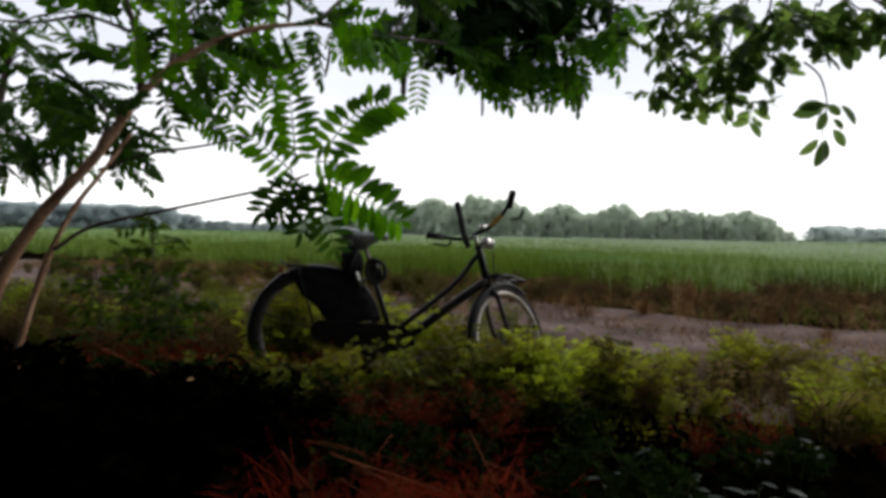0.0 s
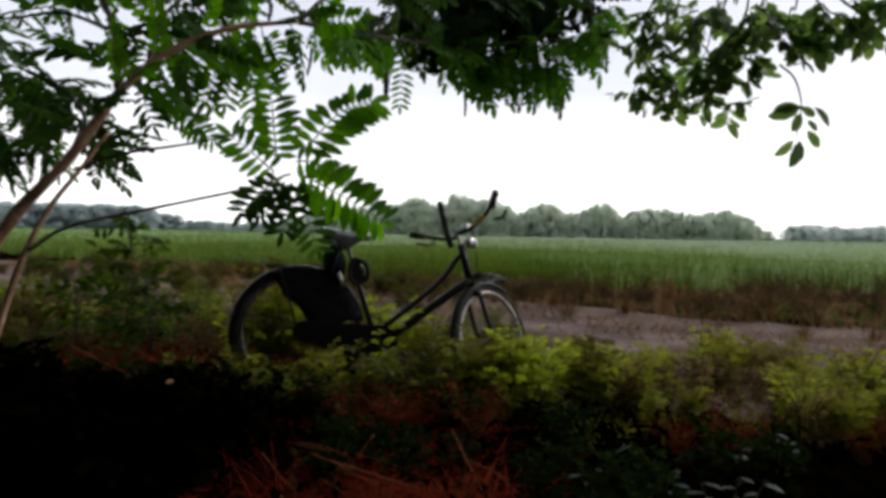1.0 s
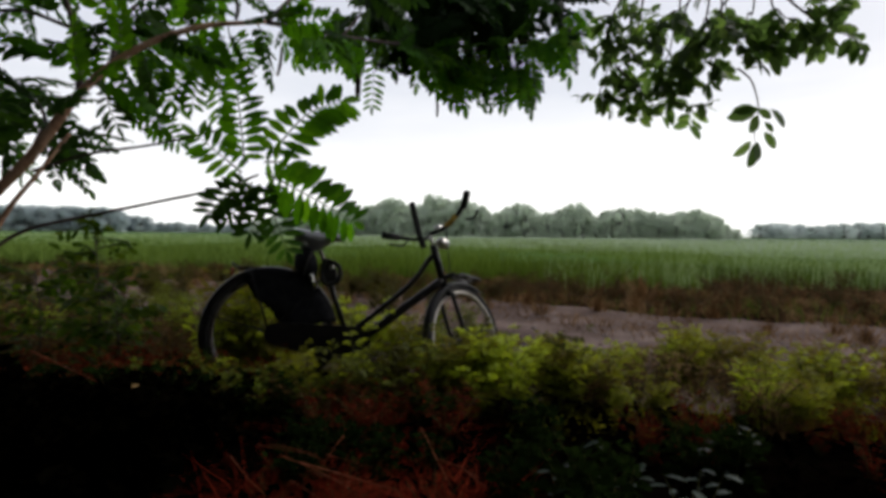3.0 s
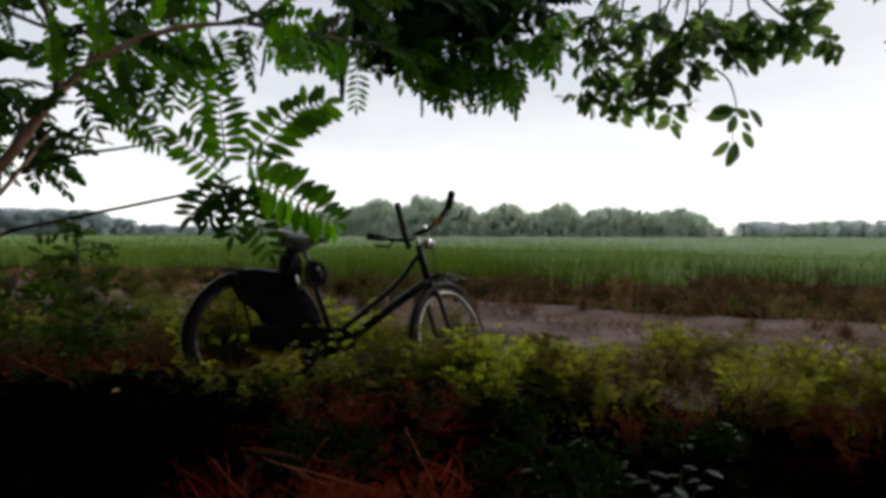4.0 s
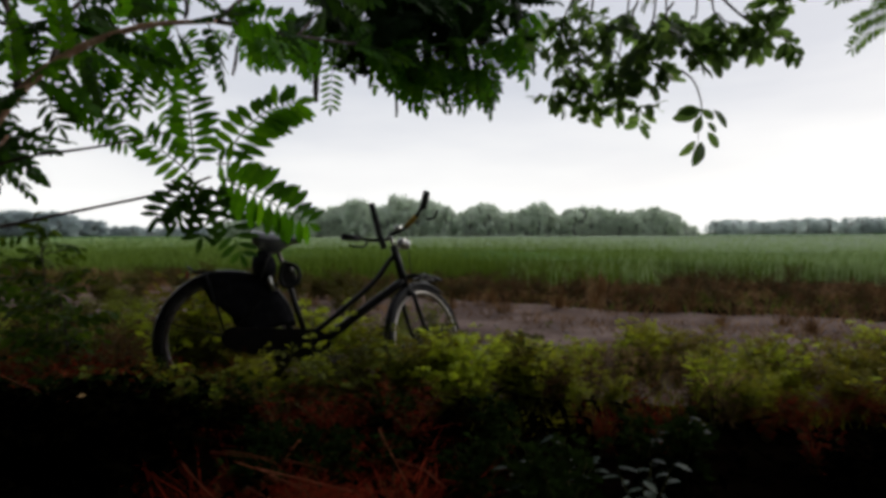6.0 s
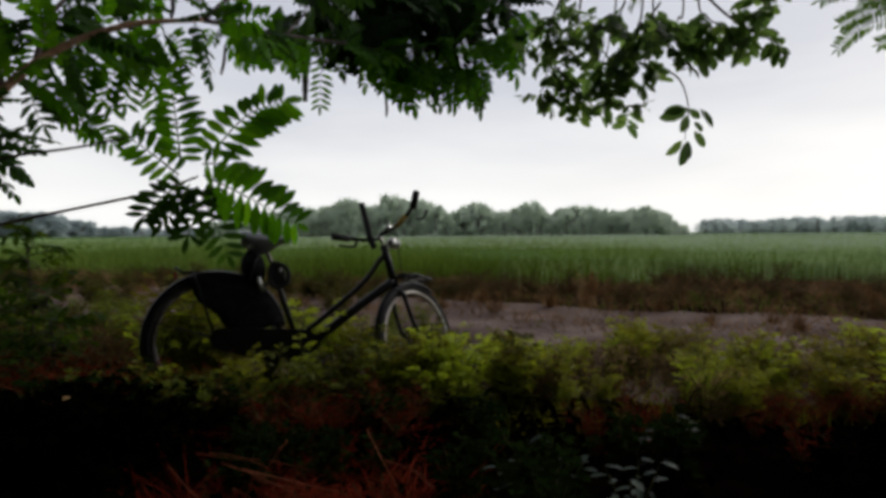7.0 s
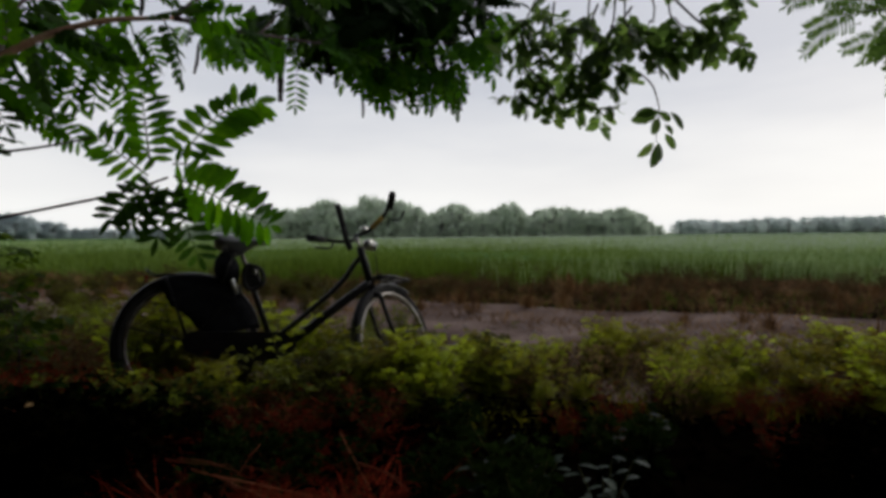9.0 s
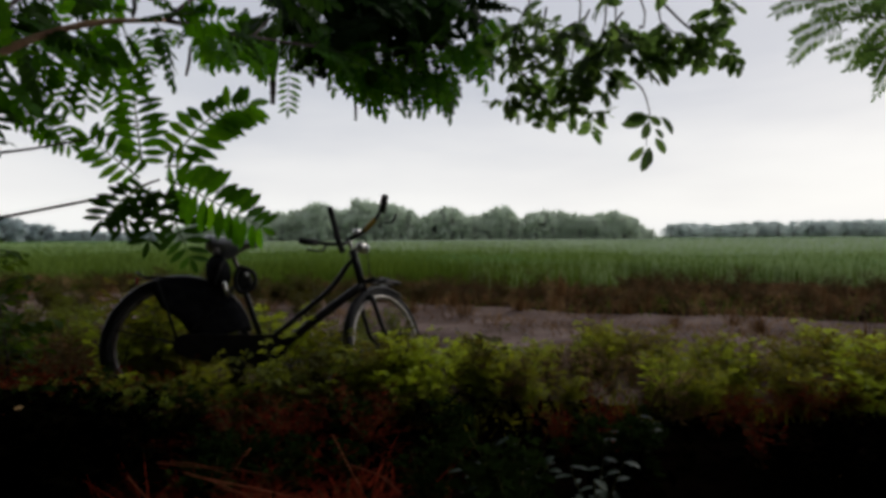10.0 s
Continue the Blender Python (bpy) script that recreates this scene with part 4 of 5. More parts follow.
back = limb(tree, "branch", [(-1.11, 1.80, 1.12), (-1.31, 2.20, 1.34), (-1.70, 2.60, 1.55), (-2.10, 2.90, 1.71)], 0.008, 0.004, BARK_DARK)


def frond(tree, a, b, facing, roll, meshes):
    """One compound leaf from its base a to its tip b."""
    d = Vector(b) - Vector(a)
    hang(tree, "compound_leaf", rng.choice(meshes), towards(a, d, facing, d.length / 0.44, roll))


# the big fan of fronds that hangs before the saddle, and those set behind the arching trunk to fit the camera's view
for a, mid, b, size, n in (((-0.51, 1.95, 1.13), (-0.51, 1.90, 1.27), (-0.56, 2.00, 1.46), 0.74, 12),
                          ((-0.46, 2.05, 1.16), (-0.34, 2.15, 1.34), (-0.22, 2.22, 1.41), 1, 12),
                          ((-0.44, 1.95, 1.10), (-0.28, 1.85, 1.02), (-0.15, 2.00, 0.94), 0.92, 12),
                          ((-0.52, 1.95, 1.10), (-0.59, 1.95, 1.16), (-0.65, 1.92, 1.21), 0.66, 7),
                          ((-0.47, 2.05, 1.15), (-0.41, 2.05, 1.15), (-0.36, 2.05, 1.12), 0.66, 5),
                          ((-0.74, 2.35, 1.69), (-0.84, 2.35, 1.59), (-0.90, 2.30, 1.41), 0.66, 13),
                          ((-0.78, 2.35, 1.66), (-0.73, 2.35, 1.54), (-0.70, 2.30, 1.36), 0.66, 12),
                          ((-0.70, 2.35, 1.69), (-0.79, 2.35, 1.57), (-0.81, 2.30, 1.40), 0.6, 11),
                          ((-0.89, 2.30, 1.61), (-0.96, 2.30, 1.49), (-1.00, 2.25, 1.35), 0.6, 11),
                          ((-0.99, 2.20, 1.38), (-0.91, 2.20, 1.31), (-0.82, 2.20, 1.24), 0.58, 10),
                          ((-0.68, 2.40, 1.71), (-0.64, 2.40, 1.67), (-0.62, 2.40, 1.60), 0.55, 7),
                          ((-1.02, 2.35, 1.59), (-0.98, 2.35, 1.50), (-0.86, 2.30, 1.39), 0.6, 9),
                          ((-1.23, 2.30, 1.73), (-1.25, 2.30, 1.64), (-1.20, 2.30, 1.52), 0.6, 9),
                          ((-1.09, 2.40, 1.72), (-1.16, 2.40, 1.65), (-1.19, 2.40, 1.55), 0.6, 9)):
    big_frond(tree, a, mid, b, size, n)
# lower fronds whose leaflets have shade put into their colour
for a, mid, b, size, n in (((-0.47, 1.85, 1.07), (-0.52, 1.80, 1.02), (-0.56, 1.76, 0.96), 0.66, 7),
                          ((-0.46, 1.85, 1.06), (-0.48, 1.80, 0.99), (-0.51, 1.76, 0.94), 0.64, 6),
                          ((-0.44, 1.85, 1.05), (-0.43, 1.80, 0.97), (-0.44, 1.76, 0.90), 0.62, 6),
                          ((-0.45, 1.90, 1.06), (-0.40, 1.90, 0.95), (-0.37, 1.95, 0.84), 0.74, 8),
                          ((-1.02, 2.10, 1.43), (-1.03, 2.10, 1.36), (-1.00, 2.10, 1.28), 0.6, 7)):
    big_frond(tree, a, mid, b, size, n, LEAFLETS_SHADED)
# fronds at the fringe of the canopy
for a, b in (((-0.73, 4.35, 2.43), (-0.62, 4.20, 2.09)),
             ((-0.86, 4.35, 2.40), (-0.75, 4.20, 2.07)),
             ((-0.55, 4.35, 2.43), (-0.58, 4.20, 2.10)),
             ((-0.43, 4.35, 2.43), (-0.47, 4.20, 2.11)),
             ((-0.65, 4.35, 2.47), (-0.37, 4.20, 2.15)),
             ((-0.99, 4.35, 2.42), (-1.01, 4.20, 2.22)),
             ((-0.11, 4.35, 2.38), (-0.07, 4.20, 2.15)),
             ((0.01, 4.35, 2.36), (0.05, 4.20, 2.13)),
             ((0.16, 4.35, 2.29), (0.11, 4.20, 1.98)),
             ((0.21, 4.35, 2.27), (0.18, 4.20, 2.00)),
             ((0.33, 4.35, 2.23), (0.29, 4.20, 1.92)),
             ((0.39, 4.35, 2.23), (0.43, 4.20, 1.80)),
             ((0.46, 4.35, 2.24), (0.49, 4.20, 1.81)),
             ((0.35, 4.35, 2.21), (0.38, 4.20, 1.84)),
             ((0.61, 4.35, 2.22), (0.57, 4.20, 1.96)),
             ((0.75, 4.35, 2.20), (0.66, 4.20, 1.92)),
             ((0.81, 4.35, 2.20), (0.83, 4.20, 1.82)),
             ((0.91, 4.35, 2.22), (0.91, 4.20, 1.85)),
             ((0.99, 4.35, 2.25), (1.06, 4.20, 1.91)),
             ((0.85, 4.35, 2.16), (0.74, 4.20, 1.84)),
             ((1.16, 4.35, 2.46), (1.24, 4.20, 2.08)),
             ((1.25, 4.35, 2.51), (1.35, 4.20, 2.06)),
             ((1.12, 4.35, 2.42), (1.14, 4.20, 2.12)),
             ((1.31, 4.35, 2.63), (1.46, 4.20, 2.35)),
             ((1.37, 4.35, 2.68), (1.55, 4.20, 2.39)),
             ((1.29, 4.35, 2.55), (1.32, 4.20, 2.23)),
             ((1.03, 4.35, 2.35), (1.09, 4.20, 2.06)),
             ((0.50, 4.35, 2.28), (0.59, 4.20, 2.01)),
             ((0.26, 4.35, 2.28), (0.23, 4.20, 2.04)),
             ((-0.30, 4.35, 2.41), (-0.23, 4.20, 2.20)),
             ((-0.17, 4.35, 2.42), (0.00, 4.20, 2.18))):
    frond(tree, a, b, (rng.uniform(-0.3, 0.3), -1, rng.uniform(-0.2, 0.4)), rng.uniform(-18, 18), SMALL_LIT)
for i in range(16):
    x, y = rng.uniform(0.40, 1.12), rng.uniform(4.4, 4.7)
    z = 2.28 - 0.12 * abs(x - 0.7) + rng.uniform(-0.1, 0.05)
    frond(tree, (x, y, z), (x + rng.uniform(-0.12, 0.12), y - 0.1, z - rng.uniform(0.28, 0.4)), (rng.uniform(-0.4, 0.4), -1, 0.2), rng.uniform(-25, 25), SMALL)
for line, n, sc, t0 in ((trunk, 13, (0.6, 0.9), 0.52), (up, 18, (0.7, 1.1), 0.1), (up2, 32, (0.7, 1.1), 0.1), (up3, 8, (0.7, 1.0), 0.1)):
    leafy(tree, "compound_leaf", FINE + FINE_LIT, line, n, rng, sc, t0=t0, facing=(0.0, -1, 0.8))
for line, n, sc, t0 in ((top, 12, (0.6, 1.0), 0.45), (top3, 30, (0.8, 1.2), 0.1)):
    leafy(tree, "compound_leaf", SMALL, line, n, rng, sc, t0=t0, sag=0.25, facing=(0.1, -1, 0.7))
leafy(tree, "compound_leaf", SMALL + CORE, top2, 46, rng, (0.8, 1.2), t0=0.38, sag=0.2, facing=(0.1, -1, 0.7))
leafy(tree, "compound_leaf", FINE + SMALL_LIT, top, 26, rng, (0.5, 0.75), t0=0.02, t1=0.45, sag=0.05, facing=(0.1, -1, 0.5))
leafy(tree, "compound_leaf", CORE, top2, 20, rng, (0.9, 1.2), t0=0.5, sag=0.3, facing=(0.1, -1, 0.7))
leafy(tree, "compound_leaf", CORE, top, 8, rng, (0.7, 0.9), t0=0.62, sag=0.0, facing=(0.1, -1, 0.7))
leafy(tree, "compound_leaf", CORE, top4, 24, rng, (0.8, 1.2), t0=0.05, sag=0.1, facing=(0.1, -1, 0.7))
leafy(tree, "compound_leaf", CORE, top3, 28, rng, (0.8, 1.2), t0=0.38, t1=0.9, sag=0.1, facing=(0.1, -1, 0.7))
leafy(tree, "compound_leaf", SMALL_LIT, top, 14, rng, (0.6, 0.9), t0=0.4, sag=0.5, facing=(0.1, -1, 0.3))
leafy(tree, "compound_leaf", FINE, stem, 5, rng, (0.45, 0.6), t0=0.9, sag=0.0)
leafy(tree, "compound_leaf", FINE, back, 28, rng, (0.7, 1.0), t0=0.1)

big_frond(tree, (-0.19, 4.30, 2.29), (-0.20, 4.25, 2.05), (-0.21, 4.25, 1.85), 0.78, 9)

# dark seed pods
for a, b, r0 in (((-0.33, 4.30, 2.29), (-0.32, 4.30, 1.89), 0.022), ((-0.86, 4.20, 2.25), (-0.89, 4.20, 2.04), 0.011), ((0.27, 4.30, 1.96), (0.28, 4.30, 1.79), 0.010), ((-0.64, 2.30, 1.83), (-0.64, 2.30, 1.74), 0.008)):
    g = Geo()
    line = smooth_line([Vector(a), (Vector(a) + Vector(b)) / 2 + Vector((0.008, 0, 0)), Vector(b)], 6)
    n = len(line)
    for i in range(n - 1):
        tube(g, line[i:i + 2], r0 * (0.55 + 0.45 * math.sin(math.pi * (i + 0.5) / n)) * (1 + 0.15 * (i % 2)), seg=7)
    ob = part("seed_pod", g, BARK_DARK, tree, "dark dry hanging seed pod")
    ob.matrix_parent_inverse = tree.matrix_basis.inverted()

bush = thing("bushy_tree", pose(-5.6, 6.6, 0), "small-leaved tree with a dense dark crown beside the field", "tree")
limb(bush, "trunk", [(-5.6, 6.6, -0.05), (-5.5, 6.6, 1.0), (-5.2, 6.6, 2.2), (-5.0, 6.6, 3.2)], 0.07, 0.03, BARK_DARK)
for pts in ([(-5.5, 6.6, 1.4), (-5.09, 6.50, 1.93), (-4.50, 6.40, 1.86), (-4.12, 6.40, 1.74)], [(-5.3, 6.6, 1.9), (-4.96, 6.50, 2.32), (-4.44, 6.40, 2.37), (-4.06, 6.40, 2.25)],
            [(-5.1, 6.6, 2.6), (-4.96, 6.50, 2.77), (-4.7, 6.40, 2.87), (-4.5, 6.40, 2.94)], [(-5.5, 6.6, 1.4), (-5.18, 6.30, 1.77), (-4.79, 6.20, 1.58), (-4.48, 6.20, 1.64)],
            [(-5.1, 6.6, 2.8), (-4.83, 6.50, 3.21), (-4.24, 6.40, 3.31), (-3.74, 6.40, 3.38)]):
    line = limb(bush, "branch", pts, 0.02, 0.005, BARK_DARK, seg=6)
    leafy(bush, "compound_leaf", FINE, line, 44 if pts[-1][2] < 2.5 else 14, rng, (0.9, 1.4), t0=0.2, sag=0.3)

oak = thing("broadleaf_tree", pose(3.4, 0.3, 0), "tree with drooping twigs of blunt oval leaves", "tree")
limb(oak, "trunk", [(3.4, 0.3, -0.05), (3.3, 0.35, 1.0), (3.1, 0.5, 2.2), (2.8, 0.8, 3.2)], 0.07, 0.03, BARK_DARK)
for pts, n, t0 in (([(2.9, 0.8, 3.1), (0.88, 2.10, 2.38), (0.86, 2.10, 1.83), (0.83, 2.10, 1.69), (0.81, 2.10, 1.57), (0.78, 2.10, 1.48), (0.76, 2.10, 1.43)], 15, 0.29),
                   ([(0.84, 2.10, 1.65), (0.88, 2.10, 1.57), (0.85, 2.10, 1.48)], 6, 0.1),
                   ([(0.81, 2.05, 1.53), (0.89, 2.05, 1.46), (0.93, 2.05, 1.41), (0.97, 2.05, 1.38)], 6, 0.2),
                   ([(2.9, 0.8, 3.1), (1.05, 2.00, 2.34), (1.03, 2.00, 1.79), (1.01, 2.00, 1.68), (0.99, 2.00, 1.57), (0.95, 2.00, 1.51)], 6, 0.78),
                   ([(1.01, 2.00, 1.72), (0.94, 2.00, 1.67), (0.95, 2.00, 1.60)], 6, 0.1),
                   ([(2.9, 0.8, 3.1), (1.13, 1.95, 2.32), (1.11, 1.95, 1.77), (1.09, 1.95, 1.66), (1.07, 1.95, 1.57), (1.03, 1.95, 1.49), (0.99, 1.95, 1.44), (0.97, 1.95, 1.38)], 18, 0.25),
                   ([(1.07, 1.90, 1.66), (1.12, 1.90, 1.58), (1.09, 1.90, 1.51), (1.13, 1.90, 1.46)], 9, 0.1),
                   ([(1.07, 1.95, 1.60), (1.03, 1.95, 1.55), (0.99, 1.95, 1.51)], 4, 0.1),
                   ([(2.9, 0.8, 3.1), (1.06, 1.75, 2.23), (1.04, 1.75, 1.68), (1.06, 1.75, 1.57), (1.11, 1.75, 1.52), (1.15, 1.75, 1.49)], 11, 0.35),
                   ([(2.9, 0.8, 3.1), (1.19, 1.70, 2.24), (1.17, 1.70, 1.69), (1.20, 1.70, 1.61), (1.24, 1.70, 1.58), (1.28, 1.70, 1.55)], 6, 0.35),
                   ([(0.97, 1.95, 1.38), (1.02, 1.95, 1.37), (1.07, 1.95, 1.34)], 2, 0.6),
                   ([(2.9, 0.8, 3.1), (1.17, 1.75, 2.22), (1.15, 1.75, 1.67), (1.13, 1.75, 1.62), (1.12, 1.75, 1.55)], 1, 1.02),
                   ([(0.81, 2.10, 1.73), (0.79, 2.10, 1.65), (0.75, 2.10, 1.56)], 4, 0.1),
                   ([(0.91, 2.05, 1.79), (0.90, 2.05, 1.71), (0.88, 2.05, 1.64)], 6, 0.1),
                   ([(1.04, 1.95, 1.75), (1.02, 1.95, 1.69), (1.04, 1.95, 1.63)], 6, 0.1),
                   ([(1.15, 1.90, 1.73), (1.12, 1.90, 1.68), (1.15, 1.90, 1.63)], 5, 0.1),
                   ([(0.85, 2.10, 1.81), (0.82, 2.10, 1.75), (0.79, 2.10, 1.70)], 4, 0.1),
                   ([(1.19, 1.70, 1.68), (1.28, 1.70, 1.61), (1.36, 1.70, 1.57), (1.46, 1.70, 1.53)], 7, 0.25),
                   ([(1.28, 1.70, 1.61), (1.34, 1.70, 1.62), (1.39, 1.70, 1.59)], 3, 0.25),
                   ([(1.36, 1.75, 1.79), (1.41, 1.75, 1.74), (1.47, 1.75, 1.73)], 4, 0.25)):
    line = limb(oak, "twig", pts, 0.0045, 0.0015, BARK_DARK, seg=6)
    sprigs(oak, line, n, rng, (0.32, 0.46), OVALS, t0, 0.8, 0.05, 7, 2.1)

# the spray that hangs lowest
line = limb(oak, "twig", [(1.03, 1.64, 1.41), (1.07, 1.64, 1.38), (1.09, 1.64, 1.34), (1.10, 1.64, 1.29), (1.09, 1.64, 1.24), (1.09, 1.64, 1.19)], 0.003, 0.0012, BARK_DARK, seg=6)
for a, b in (((1.10, 1.64, 1.29), (1.01, 1.62, 1.25)), ((1.10, 1.64, 1.27), (1.06, 1.62, 1.20)), ((1.10, 1.64, 1.29), (1.14, 1.62, 1.25)), ((1.14, 1.64, 1.29), (1.19, 1.62, 1.23)), ((1.12, 1.64, 1.25), (1.14, 1.62, 1.22)), ((1.12, 1.64, 1.22), (1.15, 1.62, 1.17)), ((1.08, 1.64, 1.19), (1.03, 1.62, 1.14)), ((1.10, 1.64, 1.19), (1.07, 1.62, 1.10)), ((1.10, 1.64, 1.19), (1.09, 1.62, 1.11)), ((1.09, 1.64, 1.29), (1.02, 1.62, 1.28)), ((1.13, 1.64, 1.45), (1.16, 1.62, 1.39))):
    d = Vector(b) - Vector(a)
    hang(oak, "leaf", rng.choice(OVALS), towards(a, d, (rng.uniform(-0.5, 0.5), -1, rng.uniform(-0.3, 0.3)), d.length / 0.08))

# feathery tree whose lowest fronds come into view further along
feather = thing("feathery_tree", pose(4.9, 2.9, 0), "tree with pale green feathery pinnate leaves", "tree")
limb(feather, "trunk", [(4.9, 2.9, -0.05), (4.85, 2.9, 1.2), (4.7, 2.9, 2.4), (4.5, 2.95, 3.2)], 0.08, 0.03, BARK_DARK)
for pts in ([(4.7, 2.9, 2.4), (3.89, 2.97, 2.27), (3.45, 2.97, 2.28), (3.15, 2.97, 2.22)], [(4.7, 2.9, 2.2), (3.98, 2.97, 2.10), (3.67, 2.97, 2.11), (3.41, 2.97, 2.06)],
            [(4.6, 2.9, 2.9), (3.88, 2.97, 2.53), (3.40, 2.97, 2.49), (3.03, 2.97, 2.39)]):
    line = limb(feather, "branch", pts, 0.012, 0.003, BARK_DARK, seg=6)
    leafy(feather, "compound_leaf", FEATHER, line, 7, rng, (0.8, 1.2), t0=0.2, t1=0.75, sag=0.15, facing=(-0.3, -1, 0.5))
for a, mid, b in (((3.28, 2.97, 2.19), (3.03, 2.97, 2.11), (2.88, 2.97, 1.98)),
                  ((3.07, 2.97, 2.37), (2.89, 2.97, 2.32), (2.76, 2.97, 2.26)),
                  ((3.54, 2.97, 2.14), (3.32, 2.97, 2.08), (3.16, 2.97, 2.02)),
                  ((3.67, 2.97, 2.10), (3.56, 2.97, 1.99), (3.50, 2.97, 1.90)),
                  ((3.24, 2.97, 2.27), (3.05, 2.97, 2.19), (2.90, 2.97, 2.12)),
                  ((3.58, 2.97, 2.31), (3.28, 2.97, 2.31), (3.05, 2.97, 2.25)),
                  ((3.62, 2.97, 2.20), (3.47, 2.97, 2.07), (3.37, 2.97, 1.97)),
                  ((3.71, 2.97, 2.33), (3.54, 2.97, 2.25), (3.41, 2.97, 2.14)),
                  ((3.36, 2.97, 2.42), (3.19, 2.97, 2.35), (3.03, 2.97, 2.31)),
                  ((3.71, 2.97, 2.41), (3.54, 2.97, 2.36), (3.36, 2.97, 2.27))):
    big_frond(feather, a, mid, b, 1.0, 18, FEATHERLETS, (-0.3, -1, rng.uniform(-0.3, 0.3)))

# unseen leaf cover overhead and behind, added to shade the foreground; the view opens out of it
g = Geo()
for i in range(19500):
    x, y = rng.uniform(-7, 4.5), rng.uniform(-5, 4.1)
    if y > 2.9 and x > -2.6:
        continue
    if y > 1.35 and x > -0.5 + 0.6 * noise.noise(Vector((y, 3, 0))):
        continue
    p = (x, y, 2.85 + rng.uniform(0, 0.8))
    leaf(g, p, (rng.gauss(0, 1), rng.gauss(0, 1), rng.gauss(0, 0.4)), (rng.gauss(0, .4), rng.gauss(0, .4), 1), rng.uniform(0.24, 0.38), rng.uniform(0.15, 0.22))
tagged(part("canopy", g, LEAF_SHADED), "unseen dark leaf cover overhead, added to shade the foreground", "foliage", kind="stuff")
# unseen wall of leaves added to keep light from behind off the scene
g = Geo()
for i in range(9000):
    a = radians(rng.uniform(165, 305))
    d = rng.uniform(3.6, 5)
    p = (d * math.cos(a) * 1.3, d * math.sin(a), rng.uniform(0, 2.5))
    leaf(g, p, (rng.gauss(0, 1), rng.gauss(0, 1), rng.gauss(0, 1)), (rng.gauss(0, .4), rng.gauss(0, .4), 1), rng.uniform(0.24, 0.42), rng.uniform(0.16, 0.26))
tagged(part("thicket", g, LEAF_SHADED), "unseen dark leaf wall behind, added to block light", "foliage", kind="stuff")


# ---------------------------------------------------------------- undergrowth
def weed_meshes(seed, tall, stems, lobes, mat, leaf_len=0.1, lobe_w=0.014, per_stem=11, spread=0.28, stem_mat=None):
    """A bushy weed: leaning stems, each with alternate leaves cut into narrow lobes."""
    r = random.Random(seed)
    st, lv = Geo(), Geo()
    for i in range(stems):
        a = 2 * math.pi * (i + r.uniform(-.3, .3)) / stems
        h = tall * r.uniform(0.65, 1.05)
        reach = spread * r.uniform(0.3, 1.0) * tall
        tip = Vector((reach * math.cos(a), reach * math.sin(a), h))
        line = smooth_line([Vector((0.02 * math.cos(a), 0.02 * math.sin(a), -0.03)), Vector((tip.x * 0.35, tip.y * 0.35, h * 0.55)), tip], 6)
        tube(st, line, 0.004, 0.0015, 5, cap=False)
        for k in range(per_stem):
            t = 0.22 + 0.78 * k / (per_stem - 1)
            j = min(len(line) - 2, int(t * (len(line) - 1)))
            p = line[j].lerp(line[j + 1], t * (len(line) - 1) - j)
            b = k * 2.4 + r.uniform(-.4, .4)
            way = Vector((math.cos(b), math.sin(b), r.uniform(-0.5, 0.9))).normalized()
            L = leaf_len * (1.15 - 0.5 * t) * r.uniform(0.75, 1.25)
            side = way.cross(Vector((0, 0, 1))).normalized()
            for q in range(lobes):
                u = 0.25 + 0.75 * q / max(1, lobes - 1)
                s = (1 if q % 2 else -1) * (0 if q == lobes - 1 else 1)
                w = way * (0.75 if s else 1.0) + side * s * 0.8 + Vector((0, 0, r.uniform(-.5, .5)))
                leaf3(lv, p + way * L * u * 0.6, w, L * (0.55 if s else 0.5), lobe_w * r.uniform(0.8, 1.3), Vector((r.gauss(0, .7), r.gauss(0, .7), 1)))
    return st.mesh("stem", stem_mat or BARK_STEM), lv.mesh("leaves", mat)


def leaf3(g, base, way, length, width, up=Vector((0, 0, 1))):
    """A small narrow blade of two bent quads."""
    way = Vector(way).normalized()
    side = way.cross(up)
    side = side.normalized() if side.length > 1e-3 else Vector((1, 0, 0))
    c = base + way * length * 0.5 + Vector((0, 0, 0.04 * length))
    e = base + way * length - Vector((0, 0, 0.12 * length))
    g.add([base, c - side * width * 0.5, e, c + side * width * 0.5], [(0, 1, 2), (0, 2, 3)])


STRAW_LEAF = material("dry_weed_leaf", [(0.09, 0.055, 0.023), (0.27, 0.165, 0.07), (0.45, 0.3, 0.15)], 0.8, 4, 0.1, translucent=0.3, by_object=0.4, spec=0.05)
RED_STALK = material("red_brown_stalk", [(0.09, 0.02, 0.009), (0.23, 0.058, 0.024), (0.42, 0.14, 0.065)], 0.75, 20, 0.1, by_object=0.4, spec=0.1)
STRAW_DARK = material("brown_weed_leaf", [(0.026, 0.014, 0.005), (0.09, 0.045, 0.017), (0.2, 0.11, 0.043)], 0.8, 4, 0.1, translucent=0.3, by_object=0.5, spec=0.03)
BARK_STEM = material("green_stem", [(0.03, 0.035, 0.01), (0.07, 0.07, 0.02), (0.12, 0.09, 0.035)], 0.7, 10, 0.1, spec=0.1)
WEEDS = [weed_meshes(100 + i, 0.3 + 0.03 * i, 8, 9, WEED, 0.11, 0.0105, 11, 0.8 - 0.12 * i) for i in range(4)] + [weed_meshes(104, 0.42, 6, 7, WEED)]
WEEDS_GREEN = [weed_meshes(140 + i, 0.32 + 0.04 * i, 8, 6, WEED_GREEN, 0.1, 0.016, 10, 0.8 - 0.2 * i) for i in range(3)]
